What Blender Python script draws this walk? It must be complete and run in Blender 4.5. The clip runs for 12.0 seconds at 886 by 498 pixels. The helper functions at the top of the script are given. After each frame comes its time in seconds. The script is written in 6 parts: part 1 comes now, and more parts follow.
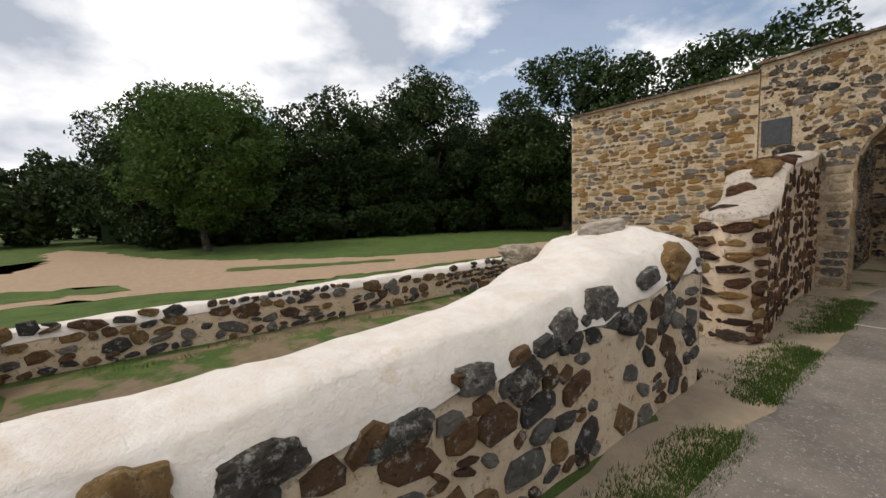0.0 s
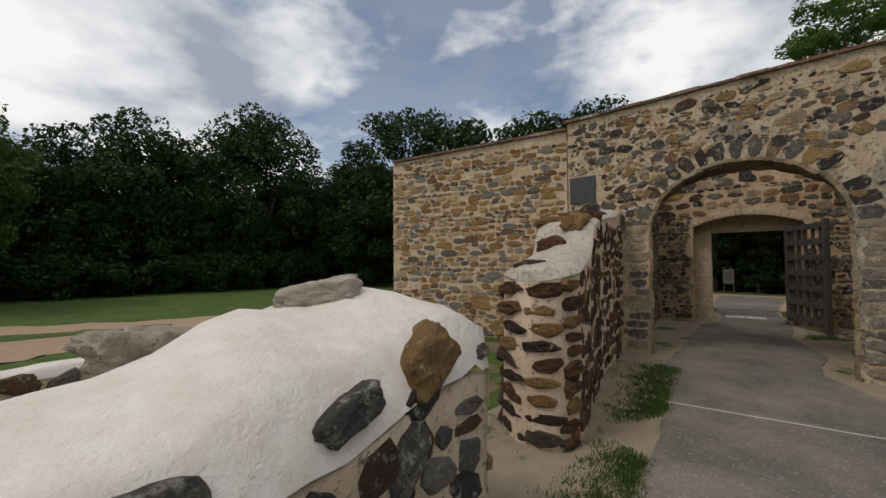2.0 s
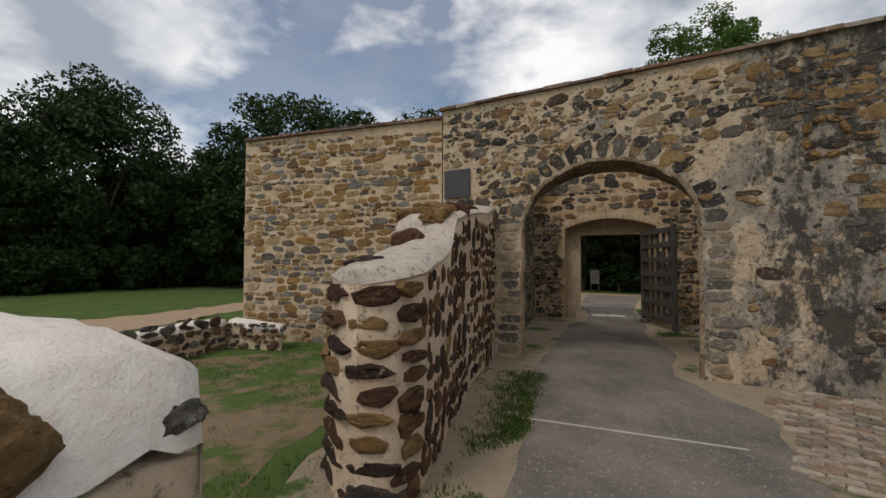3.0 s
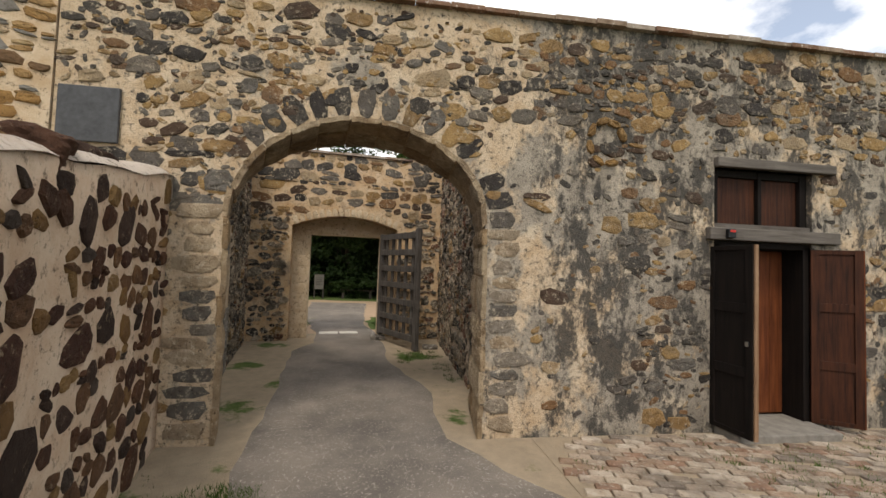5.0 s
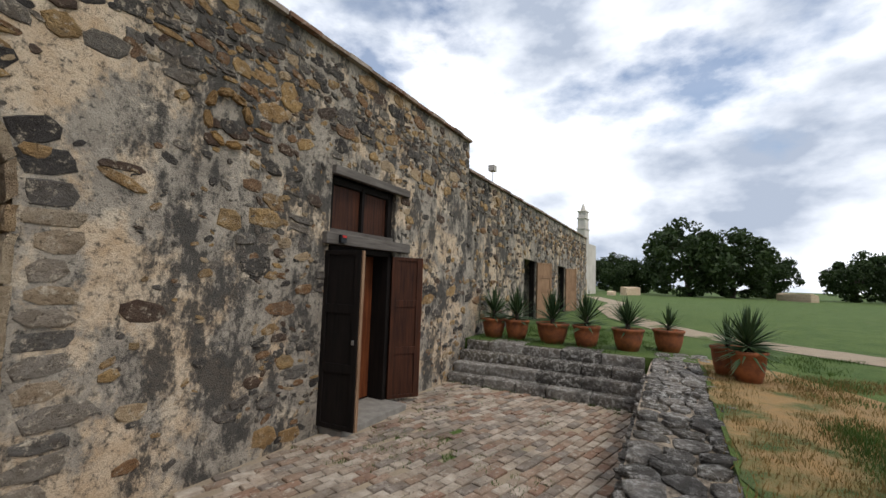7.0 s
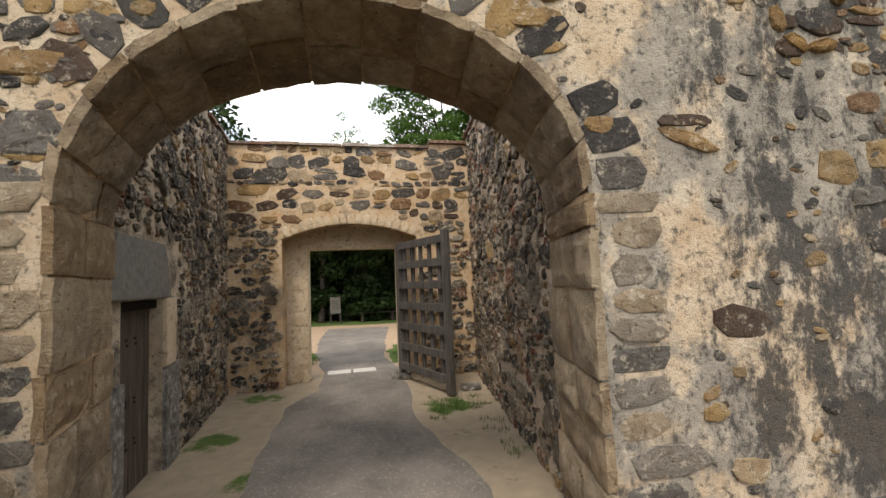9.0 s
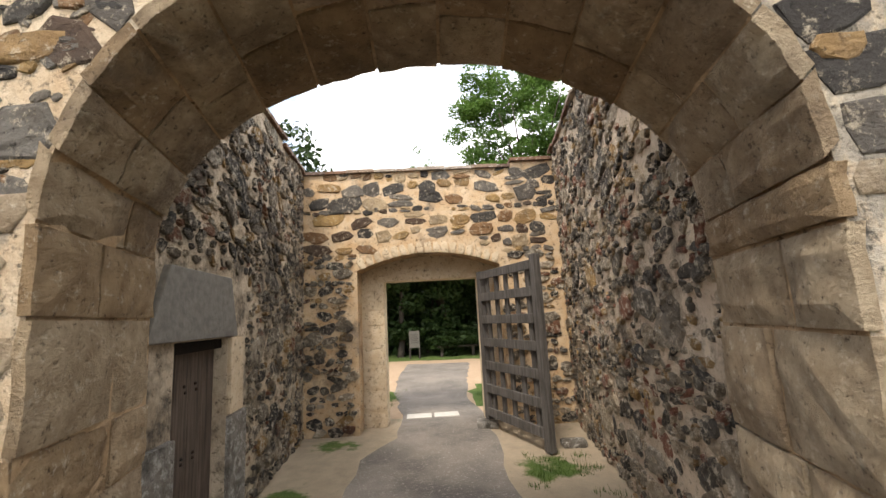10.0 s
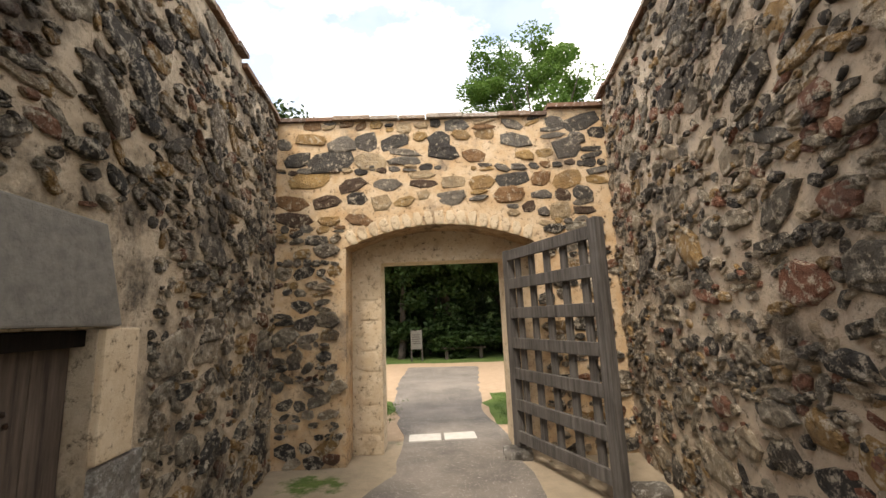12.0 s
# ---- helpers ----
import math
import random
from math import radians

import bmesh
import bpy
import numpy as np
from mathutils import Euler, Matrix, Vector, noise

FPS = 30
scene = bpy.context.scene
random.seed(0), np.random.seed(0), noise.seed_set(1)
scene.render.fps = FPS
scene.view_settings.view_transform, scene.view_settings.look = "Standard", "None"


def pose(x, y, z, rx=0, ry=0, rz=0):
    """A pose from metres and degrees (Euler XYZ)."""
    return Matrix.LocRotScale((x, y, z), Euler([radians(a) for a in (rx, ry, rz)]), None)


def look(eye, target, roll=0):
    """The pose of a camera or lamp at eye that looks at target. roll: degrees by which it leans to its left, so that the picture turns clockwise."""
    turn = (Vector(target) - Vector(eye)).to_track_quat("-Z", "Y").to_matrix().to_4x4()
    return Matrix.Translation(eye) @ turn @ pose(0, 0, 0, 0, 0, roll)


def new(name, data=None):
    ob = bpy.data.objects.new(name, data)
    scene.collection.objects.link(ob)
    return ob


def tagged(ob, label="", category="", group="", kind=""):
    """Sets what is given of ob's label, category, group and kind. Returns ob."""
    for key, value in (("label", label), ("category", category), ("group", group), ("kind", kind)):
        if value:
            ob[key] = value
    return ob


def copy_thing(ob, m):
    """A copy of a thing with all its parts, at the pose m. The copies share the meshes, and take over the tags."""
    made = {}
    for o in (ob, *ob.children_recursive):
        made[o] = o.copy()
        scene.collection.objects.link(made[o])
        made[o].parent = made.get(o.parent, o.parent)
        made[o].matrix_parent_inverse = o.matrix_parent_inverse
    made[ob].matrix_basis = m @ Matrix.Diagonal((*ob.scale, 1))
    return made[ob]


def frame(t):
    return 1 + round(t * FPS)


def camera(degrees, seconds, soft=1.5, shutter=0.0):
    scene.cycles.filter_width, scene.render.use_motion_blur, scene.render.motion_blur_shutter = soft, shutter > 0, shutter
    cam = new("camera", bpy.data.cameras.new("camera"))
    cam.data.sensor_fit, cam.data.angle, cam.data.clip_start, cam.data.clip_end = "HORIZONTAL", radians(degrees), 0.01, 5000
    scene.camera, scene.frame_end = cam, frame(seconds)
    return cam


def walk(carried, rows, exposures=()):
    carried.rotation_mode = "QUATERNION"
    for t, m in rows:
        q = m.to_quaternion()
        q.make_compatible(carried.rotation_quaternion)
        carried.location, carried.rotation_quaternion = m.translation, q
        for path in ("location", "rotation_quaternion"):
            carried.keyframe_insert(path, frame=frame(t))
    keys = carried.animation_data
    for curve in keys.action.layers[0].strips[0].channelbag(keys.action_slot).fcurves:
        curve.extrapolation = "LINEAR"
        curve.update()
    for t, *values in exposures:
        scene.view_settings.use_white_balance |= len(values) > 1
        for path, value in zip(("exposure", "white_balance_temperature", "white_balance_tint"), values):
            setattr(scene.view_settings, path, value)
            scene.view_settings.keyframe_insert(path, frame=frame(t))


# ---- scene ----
cam = camera(93.5, 12.0)
PATH = [
    (0.0, look((2.017, -10.018, 1.663), (-2.404, -7.728, 1.199), -1.82)),
    (0.5, look((1.735, -9.548, 1.637), (-2.614, -7.088, 1.443), -1.17)),
    (1.0, look((1.537, -9.061, 1.639), (-2.717, -6.434, 1.600), -0.92)),
    (1.5, look((1.326, -8.554, 1.624), (-2.595, -5.454, 1.757), -0.43)),
    (2.0, look((1.127, -7.984, 1.602), (-2.284, -4.331, 1.760), -0.39)),
    (2.5, look((1.023, -7.432, 1.568), (-1.890, -3.373, 1.758), -0.23)),
    (2.7, look((1.025, -7.236, 1.560), (-1.677, -3.033, 1.735), -0.07)),
    (4.3, look((0.403, -4.952, 1.730), (-0.559, -0.047, 1.875), 1.40)),
    (4.5, look((0.348, -4.729, 1.734), (-0.262, 0.231, 1.881), 1.60)),
    (5.0, look((0.256, -4.295, 1.709), (0.991, 0.646, 1.931), 1.99)),
    (5.5, look((0.367, -3.845, 1.732), (2.635, 0.601, 2.030), 1.73)),
    (6.0, look((0.418, -3.636, 1.765), (3.928, -0.095, 2.137), 1.62)),
    (6.5, look((0.398, -3.633, 1.766), (4.651, -1.035, 2.165), 1.91)),
    (6.7, look((0.390, -3.634, 1.764), (4.800, -1.308, 2.145), 1.97)),
    (8.3, look((0.492, -2.660, 1.733), (2.947, 1.692, 1.927), 1.02)),
    (8.5, look((0.426, -2.457, 1.743), (2.263, 2.189, 1.943), 0.27)),
    (9.0, look((0.365, -2.056, 1.716), (0.851, 2.906, 2.088), -2.44)),
    (9.5, look((0.400, -1.679, 1.732), (0.014, 3.256, 2.434), -3.04)),
    (10.0, look((0.271, -1.278, 1.746), (-0.133, 3.643, 2.535), -3.07)),
    (10.5, look((0.218, -0.827, 1.702), (-0.226, 4.085, 2.527), -3.04)),
    (11.0, look((0.110, -0.468, 1.700), (-0.307, 4.441, 2.551), -2.67)),
    (11.5, look((-0.025, 0.007, 1.688), (-0.430, 4.922, 2.511), -2.53)),
    (12.0, look((-0.079, 0.437, 1.636), (-0.499, 5.353, 2.441), -2.38)),
]
EXPOSURES = [(0.0, -0.02, 7000, 11), (1.0, -0.3, 6900, 11), (2.0, -0.5, 6800, 10), (2.6, -0.5, 6800, 10), (4.5, 0.35, 7200, 11), (5.5, 0.5, 7000, 10), (6.5, 0.05, 6450, 10), (8.5, 0.58, 6900, 10), (9.5, 1.25, 6900, 10), (10.5, 1.55, 7200, 11), (12.0, 1.45, 7400, 11)]
SKY, SUN = 0.14, 1.4
walk(cam, PATH, exposures=EXPOSURES)

# ---- world and light ----
SUN_EL, SUN_AZ = radians(56), radians(197)
world = bpy.data.worlds.new("sky")
scene.world = world
world.use_nodes = True
wn, wl = world.node_tree.nodes, world.node_tree.links
bg = wn["Background"]
sky = wn.new("ShaderNodeTexSky")
sky.sky_type = "NISHITA"
sky.sun_disc = False
sky.sun_elevation, sky.sun_rotation = SUN_EL, SUN_AZ
sky.air_density, sky.dust_density = 1.0, 0.6
tc = wn.new("ShaderNodeTexCoord")
mp = wn.new("ShaderNodeMapping")
mp.inputs["Scale"].default_value = (1.0, 1.0, 1.9)
wl.new(tc.outputs["Generated"], mp.inputs["Vector"])


def world_noise(scale, detail, rough, seed):
    n = wn.new("ShaderNodeTexNoise")
    n.noise_dimensions = "4D"
    n.inputs["W"].default_value = seed
    n.inputs["Scale"].default_value, n.inputs["Detail"].default_value, n.inputs["Roughness"].default_value = scale, detail, rough
    wl.new(mp.outputs["Vector"], n.inputs["Vector"])
    return n.outputs["Fac"]


def world_ramp(fac, stops):
    r = wn.new("ShaderNodeValToRGB")
    els = r.color_ramp.elements
    while len(els) < len(stops):
        els.new(0.5)
    for e, (p, c) in zip(els, stops):
        e.position, e.color = p, (*c, 1)
    wl.new(fac, r.inputs["Fac"])
    return r.outputs["Color"]


cover = world_ramp(world_noise(2.1, 8, 0.56, 3.4), [(0.39, (0.15, 0.15, 0.15)), (0.49, (1, 1, 1))])
cloud = world_ramp(world_noise(3.0, 7, 0.52, 9.1), [(0.37, (3.3, 3.8, 4.7)), (0.46, (6.2, 6.6, 7.3)), (0.56, (9.2, 9.35, 9.7))])
blend = wn.new("ShaderNodeMix")
blend.data_type = "RGBA"
wl.new(cover, blend.inputs["Factor"])
wl.new(sky.outputs["Color"], blend.inputs["A"])
wl.new(cloud, blend.inputs["B"])
wl.new(blend.outputs["Result"], bg.inputs["Color"])
bg.inputs["Strength"].default_value = SKY

sun = new("sun", bpy.data.lights.new("sun", "SUN"))
sun.data.energy, sun.data.angle, sun.data.color = SUN, radians(14), (1.0, 0.95, 0.88)
sun.matrix_world = look((-5.0, -16.0, 25.0), (0, 0, 0))


# ---- materials ----
class Nodes:
    """A node material in which every pattern lies in world metres."""

    def __init__(self, name):
        self.mat = bpy.data.materials.new(name)
        self.mat.use_nodes = True
        self.n, self.l = self.mat.node_tree.nodes, self.mat.node_tree.links
        self.bsdf = self.n["Principled BSDF"]
        self.geo = self.n.new("ShaderNodeNewGeometry")
        self.info = self.n.new("ShaderNodeObjectInfo")
        self.pos = self.geo.outputs["Position"]
        add = self.n.new("ShaderNodeMath")
        add.operation = "ADD"
        self.l.new(self.info.outputs["Random"], add.inputs[0])
        self.l.new(self.geo.outputs["Random Per Island"], add.inputs[1])
        fr = self.n.new("ShaderNodeMath")
        fr.operation = "FRACT"
        self.l.new(add.outputs[0], fr.inputs[0])
        self.rand = fr.outputs[0]

    def stretch(self, sx, sy, sz):
        m = self.n.new("ShaderNodeMapping")
        m.inputs["Scale"].default_value = (sx, sy, sz)
        self.l.new(self.pos, m.inputs["Vector"])
        return m.outputs["Vector"]

    def noise(self, scale, detail=6, rough=0.6, seed=0.0, vec=None):
        n = self.n.new("ShaderNodeTexNoise")
        n.noise_dimensions = "4D"
        n.inputs["W"].default_value = seed
        n.inputs["Scale"].default_value, n.inputs["Detail"].default_value, n.inputs["Roughness"].default_value = scale, detail, rough
        self.l.new(vec or self.pos, n.inputs["Vector"])
        return n.outputs["Fac"]

    def cells(self, scale, feature="F1", vec=None):
        n = self.n.new("ShaderNodeTexVoronoi")
        n.feature = feature
        n.inputs["Scale"].default_value = scale
        self.l.new(vec or self.pos, n.inputs["Vector"])
        return n.outputs["Distance"]

    def ramp(self, fac, stops, constant=False):
        r = self.n.new("ShaderNodeValToRGB")
        r.color_ramp.interpolation = "CONSTANT" if constant else "LINEAR"
        els = r.color_ramp.elements
        while len(els) < len(stops):
            els.new(0.5)
        for e, (p, c) in zip(els, stops):
            e.position = p
            e.color = (c, c, c, 1) if isinstance(c, (int, float)) else (*c, 1)
        self.l.new(fac, r.inputs["Fac"])
        return r.outputs["Color"]

    def mix(self, fac, a, b, mode="MIX"):
        m = self.n.new("ShaderNodeMix")
        m.data_type, m.blend_type = "RGBA", mode
        for key, val in (("Factor", fac), ("A", a), ("B", b)):
            s = m.inputs[key]
            if isinstance(val, (int, float)):
                s.default_value = val
            elif isinstance(val, tuple):
                s.default_value = (*val, 1)
            else:
                self.l.new(val, s)
        return m.outputs["Result"]

    def done(self, color, rough=0.9, height=None, depth=0.02, metal=0.0, spec=0.3):
        if isinstance(color, tuple):
            self.bsdf.inputs["Base Color"].default_value = (*color, 1)
        else:
            self.l.new(color, self.bsdf.inputs["Base Color"])
        if isinstance(rough, (int, float)):
            self.bsdf.inputs["Roughness"].default_value = rough
        else:
            self.l.new(rough, self.bsdf.inputs["Roughness"])
        self.bsdf.inputs["Metallic"].default_value = metal
        self.bsdf.inputs["Specular IOR Level"].default_value = spec
        if height is not None:
            b = self.n.new("ShaderNodeBump")
            b.inputs["Distance"].default_value = depth
            b.inputs["Strength"].default_value = 1.0
            self.l.new(height, b.inputs["Height"])
            self.l.new(b.outputs["Normal"], self.bsdf.inputs["Normal"])
        return self.mat


def stone_mat(name, palette, spots=(0.42, 0.41, 0.38), spot_at=0.62, depth=0.02, weather=0.25, tone=(0.075, 0.068, 0.058)):
    """Field stone: one palette colour a stone, pitted, with pale lichen and dark hollows."""
    m = Nodes(name)
    k = len(palette)
    base = m.ramp(m.rand, [(i / k, c) for i, c in enumerate(palette)], True)
    grain = m.noise(38, 8, 0.7, 1.3)
    blotch = m.noise(9, 5, 0.6, 4.2)
    col = m.mix(m.ramp(blotch, [(0.3, 0.0), (0.7, 1.0)]), base, m.mix(1.0, base, (0.55, 0.5, 0.45), "MULTIPLY"))
    col = m.mix(m.ramp(grain, [(0.34, 0.85), (0.44, 0.0)]), col, m.mix(1.0, col, (0.18, 0.16, 0.15), "MULTIPLY"))
    lich = m.noise(16, 9, 0.78, 7.7)
    col = m.mix(m.ramp(lich, [(spot_at - 0.05, 0.0), (spot_at + 0.03, 0.85)]), col, spots)
    stain = m.noise(1.6, 9, 0.72, 11.0)
    col = m.mix(m.ramp(stain, [(0.48, 0.0), (0.62, weather)]), col, tone)
    return m.done(col, 0.92, m.mix(0.4, grain, lich), depth * 2)


def mortar_mat(name, main, alt, dark, dark_at=0.55, depth=0.03, scale=1.0, streak=False, pits=0.5):
    """Lime mortar or plaster: sandy grain, large patches of a second tone and dark weathering."""
    m = Nodes(name)
    big = m.noise(0.9 * scale, 6, 0.62, 2.2)
    mid = m.noise(4.5 * scale, 7, 0.68, 5.5)
    fine = m.noise(60, 6, 0.7, 8.1)
    col = m.mix(m.ramp(mid, [(0.38, 0.0), (0.62, 1.0)]), main, alt)
    vec = m.stretch(1.0, 1.0, 0.35) if streak else None
    stain = m.noise(1.6 * scale, 9, 0.72, 11.0, vec)
    col = m.mix(m.ramp(stain, [(dark_at, 0.0), (dark_at + 0.12, 0.9)]), col, dark)
    col = m.mix(m.ramp(fine, [(0.3, pits), (0.43, 0.0)]), col, m.mix(1.0, col, (0.45, 0.42, 0.4), "MULTIPLY"))
    h = m.mix(0.6, fine, mid)
    if pits > 0.1:
        # crevice shade put into the colour: near-black specks where the relief is low
        speck = m.noise(15, 9, 0.78, 31.0)
        col = m.mix(m.ramp(speck, [(0.37, 0.9), (0.46, 0.0)]), col, m.mix(1.0, col, (0.14, 0.12, 0.10), "MULTIPLY"))
        h = m.mix(0.5, h, speck)
    else:
        h = m.mix(0.95, fine, mid)
    return m.done(col, 0.95, h, depth)


BUFF, PALE, GREY, DARK = (0.50, 0.36, 0.225), (0.62, 0.50, 0.36), (0.20, 0.185, 0.16), (0.045, 0.042, 0.038)
LIMEWASH = mortar_mat("limewash", (0.74, 0.69, 0.63), (0.66, 0.585, 0.51), (0.55, 0.43, 0.30), 0.60, 0.03, 1.6, pits=0.08)
CAP_GREY = mortar_mat("weathered_cap", (0.54, 0.475, 0.41), (0.46, 0.385, 0.315), (0.30, 0.23, 0.17), 0.56, 0.04, 1.5, pits=0.2)
MORTAR_LOW = mortar_mat("mortar_low", (0.55, 0.41, 0.275), (0.66, 0.54, 0.40), (0.38, 0.26, 0.16), 0.62)
MORTAR_PINK = mortar_mat("mortar_pink", (0.55, 0.39, 0.265), (0.66, 0.53, 0.395), (0.36, 0.25, 0.16), 0.62)
MORTAR_BUFF = mortar_mat("mortar_buff", BUFF, PALE, (0.26, 0.20, 0.14), 0.60)
MORTAR_DARK = mortar_mat("mortar_dark", (0.46, 0.36, 0.25), (0.62, 0.51, 0.38), (0.070, 0.058, 0.047), 0.475, 0.07)
MORTAR_EAST = mortar_mat("mortar_east", (0.56, 0.43, 0.31), (0.68, 0.56, 0.42), (0.12, 0.095, 0.072), 0.525, 0.07)
MORTAR_ORANGE = mortar_mat("mortar_orange", (0.50, 0.33, 0.18), (0.60, 0.46, 0.31), (0.16, 0.125, 0.095), 0.54)
SOFFIT = mortar_mat("arch_stone", (0.42, 0.27, 0.14), (0.58, 0.42, 0.26), (0.13, 0.09, 0.055), 0.53, 0.06, 1.3)
DRESSED = mortar_mat("dressed_stone", (0.50, 0.38, 0.25), (0.60, 0.49, 0.35), (0.27, 0.19, 0.12), 0.58, 0.015, 1.5)


def facade_mat():
    """Old lime plaster half gone from rubble: buff mortar, grey skins, black lichen, pale scars."""
    m = Nodes("weathered_plaster")
    sep = m.n.new("ShaderNodeSeparateXYZ")
    m.l.new(m.pos, sep.inputs[0])
    mid = m.noise(4.0, 8, 0.7, 5.5)
    fine = m.noise(55, 6, 0.7, 8.1)
    col = m.mix(m.ramp(mid, [(0.38, 0.0), (0.60, 1.0)]), BUFF, PALE)
    # where the plaster skin is still on: the stretch between arch and door and the long wall beyond
    span = m.n.new("ShaderNodeMapRange")
    for key, v in (("From Min", 0.7), ("From Max", 2.3), ("To Min", -0.055), ("To Max", 0.06)):
        span.inputs[key].default_value = v
    m.l.new(sep.outputs["X"], span.inputs["Value"])

    def shifted(fac):
        a = m.n.new("ShaderNodeMath")
        a.operation = "ADD"
        m.l.new(fac, a.inputs[0])
        m.l.new(span.outputs[0], a.inputs[1])
        return a.outputs[0]

    skin = shifted(m.noise(1.15, 9, 0.68, 2.9, m.stretch(1, 1, 0.8)))
    col = m.mix(m.ramp(skin, [(0.50, 0.0), (0.55, 0.85)]), col, m.mix(m.ramp(mid, [(0.4, 0.0), (0.6, 1.0)]), (0.21, 0.195, 0.168), (0.37, 0.33, 0.27)))
    black = shifted(m.noise(2.6, 10, 0.78, 14.0, m.stretch(1, 1, 0.55)))
    col = m.mix(m.ramp(black, [(0.535, 0.0), (0.60, 0.92)]), col, (0.055, 0.051, 0.045))
    scar = m.noise(2.2, 8, 0.7, 21.0)
    col = m.mix(m.ramp(scar, [(0.60, 0.0), (0.64, 0.85)]), col, (0.60, 0.50, 0.37))
    speck = m.noise(17, 8, 0.75, 31.0)
    col = m.mix(m.ramp(speck, [(0.38, 0.9), (0.48, 0.0)]), col, (0.045, 0.042, 0.037))
    col = m.mix(m.ramp(fine, [(0.3, 0.5), (0.5, 0.0)]), col, m.mix(1.0, col, (0.45, 0.42, 0.4), "MULTIPLY"))
    h = m.mix(0.35, m.mix(0.5, fine, speck), skin)
    return m.done(col, 0.95, h, 0.05)


FACADE = facade_mat()
STONE_LOW = stone_mat("stone_low", [(0.069, 0.066, 0.062), (0.125, 0.121, 0.112), (0.163, 0.094, 0.044), (0.056, 0.053, 0.050), (0.237, 0.144, 0.062), (0.125, 0.069, 0.037), (0.200, 0.188, 0.169), (0.088, 0.050, 0.031)], (0.40, 0.385, 0.35), 0.60)
STONE_LAVA = stone_mat("stone_lava", [(0.085, 0.080, 0.074), (0.13, 0.125, 0.115), (0.20, 0.185, 0.165), (0.11, 0.095, 0.08)], (0.52, 0.50, 0.45), 0.56, 0.06, 0.2)
STONE_BROWN = stone_mat("stone_brown", [(0.055, 0.032, 0.022), (0.12, 0.055, 0.03), (0.19, 0.10, 0.05), (0.085, 0.05, 0.036), (0.30, 0.17, 0.065), (0.15, 0.070, 0.036), (0.23, 0.12, 0.055), (0.10, 0.075, 0.06), (0.36, 0.22, 0.09), (0.095, 0.042, 0.026)], (0.46, 0.35, 0.23), 0.62, 0.04, 0.35, (0.035, 0.024, 0.018))
STONE_YELLOW = stone_mat("stone_yellow", [(0.42, 0.25, 0.09), (0.36, 0.22, 0.09)], (0.5, 0.4, 0.25), 0.60, 0.04, 0.3, (0.10, 0.06, 0.03))
STONE_OCHRE = stone_mat("stone_ochre", [(0.405, 0.257, 0.115), (0.297, 0.182, 0.081), (0.230, 0.216, 0.196), (0.459, 0.338, 0.189), (0.149, 0.128, 0.108), (0.351, 0.203, 0.074), (0.513, 0.392, 0.257), (0.189, 0.115, 0.061), (0.270, 0.257, 0.236)], (0.42, 0.36, 0.27), 0.66, 0.015)
STONE_GREY = stone_mat("stone_grey", [(0.075, 0.068, 0.060), (0.20, 0.175, 0.145), (0.34, 0.215, 0.095), (0.050, 0.044, 0.040), (0.45, 0.34, 0.21), (0.13, 0.115, 0.10), (0.24, 0.135, 0.065), (0.17, 0.155, 0.135), (0.095, 0.060, 0.040), (0.40, 0.26, 0.11)], (0.50, 0.42, 0.31), 0.59, 0.022, 0.45)
STONE_COURT = stone_mat("stone_court", [(0.10, 0.088, 0.074), (0.24, 0.20, 0.155), (0.36, 0.29, 0.205), (0.055, 0.050, 0.045), (0.48, 0.40, 0.30), (0.15, 0.13, 0.105), (0.25, 0.12, 0.07), (0.38, 0.24, 0.10), (0.075, 0.062, 0.052), (0.30, 0.26, 0.2)], (0.64, 0.56, 0.44), 0.55, 0.06, 0.85, (0.050, 0.043, 0.037))
STONE_EAST = stone_mat("stone_east", [(0.13, 0.115, 0.095), (0.30, 0.25, 0.185), (0.42, 0.34, 0.24), (0.065, 0.058, 0.052), (0.52, 0.42, 0.30), (0.20, 0.175, 0.14), (0.30, 0.13, 0.08), (0.44, 0.28, 0.12), (0.10, 0.085, 0.07), (0.36, 0.31, 0.24)], (0.66, 0.56, 0.43), 0.56, 0.05, 0.6, (0.06, 0.05, 0.042))
STONE_VOUSSOIR = stone_mat("stone_voussoir", [(0.58, 0.43, 0.27), (0.50, 0.35, 0.20), (0.63, 0.50, 0.34), (0.44, 0.30, 0.17), (0.60, 0.46, 0.30), (0.54, 0.41, 0.27)], (0.66, 0.55, 0.40), 0.60, 0.07, 0.6, (0.10, 0.066, 0.042))
STONE_QUOIN = stone_mat("stone_quoin", [(0.45, 0.35, 0.24), (0.28, 0.245, 0.20), (0.50, 0.40, 0.28), (0.17, 0.155, 0.135), (0.38, 0.29, 0.19), (0.33, 0.28, 0.22)], (0.58, 0.49, 0.37), 0.58, 0.03, 0.4)
STONE_WHITE = stone_mat("stone_pale", [(0.55, 0.48, 0.39), (0.42, 0.38, 0.33), (0.60, 0.54, 0.45), (0.30, 0.28, 0.25)], (0.7, 0.66, 0.58), 0.62)
STONE_STEP = stone_mat("stone_step", [(0.22, 0.20, 0.175), (0.12, 0.11, 0.095), (0.33, 0.305, 0.27), (0.17, 0.15, 0.12)], (0.58, 0.55, 0.50), 0.55, 0.05, 0.85, (0.045, 0.04, 0.035))
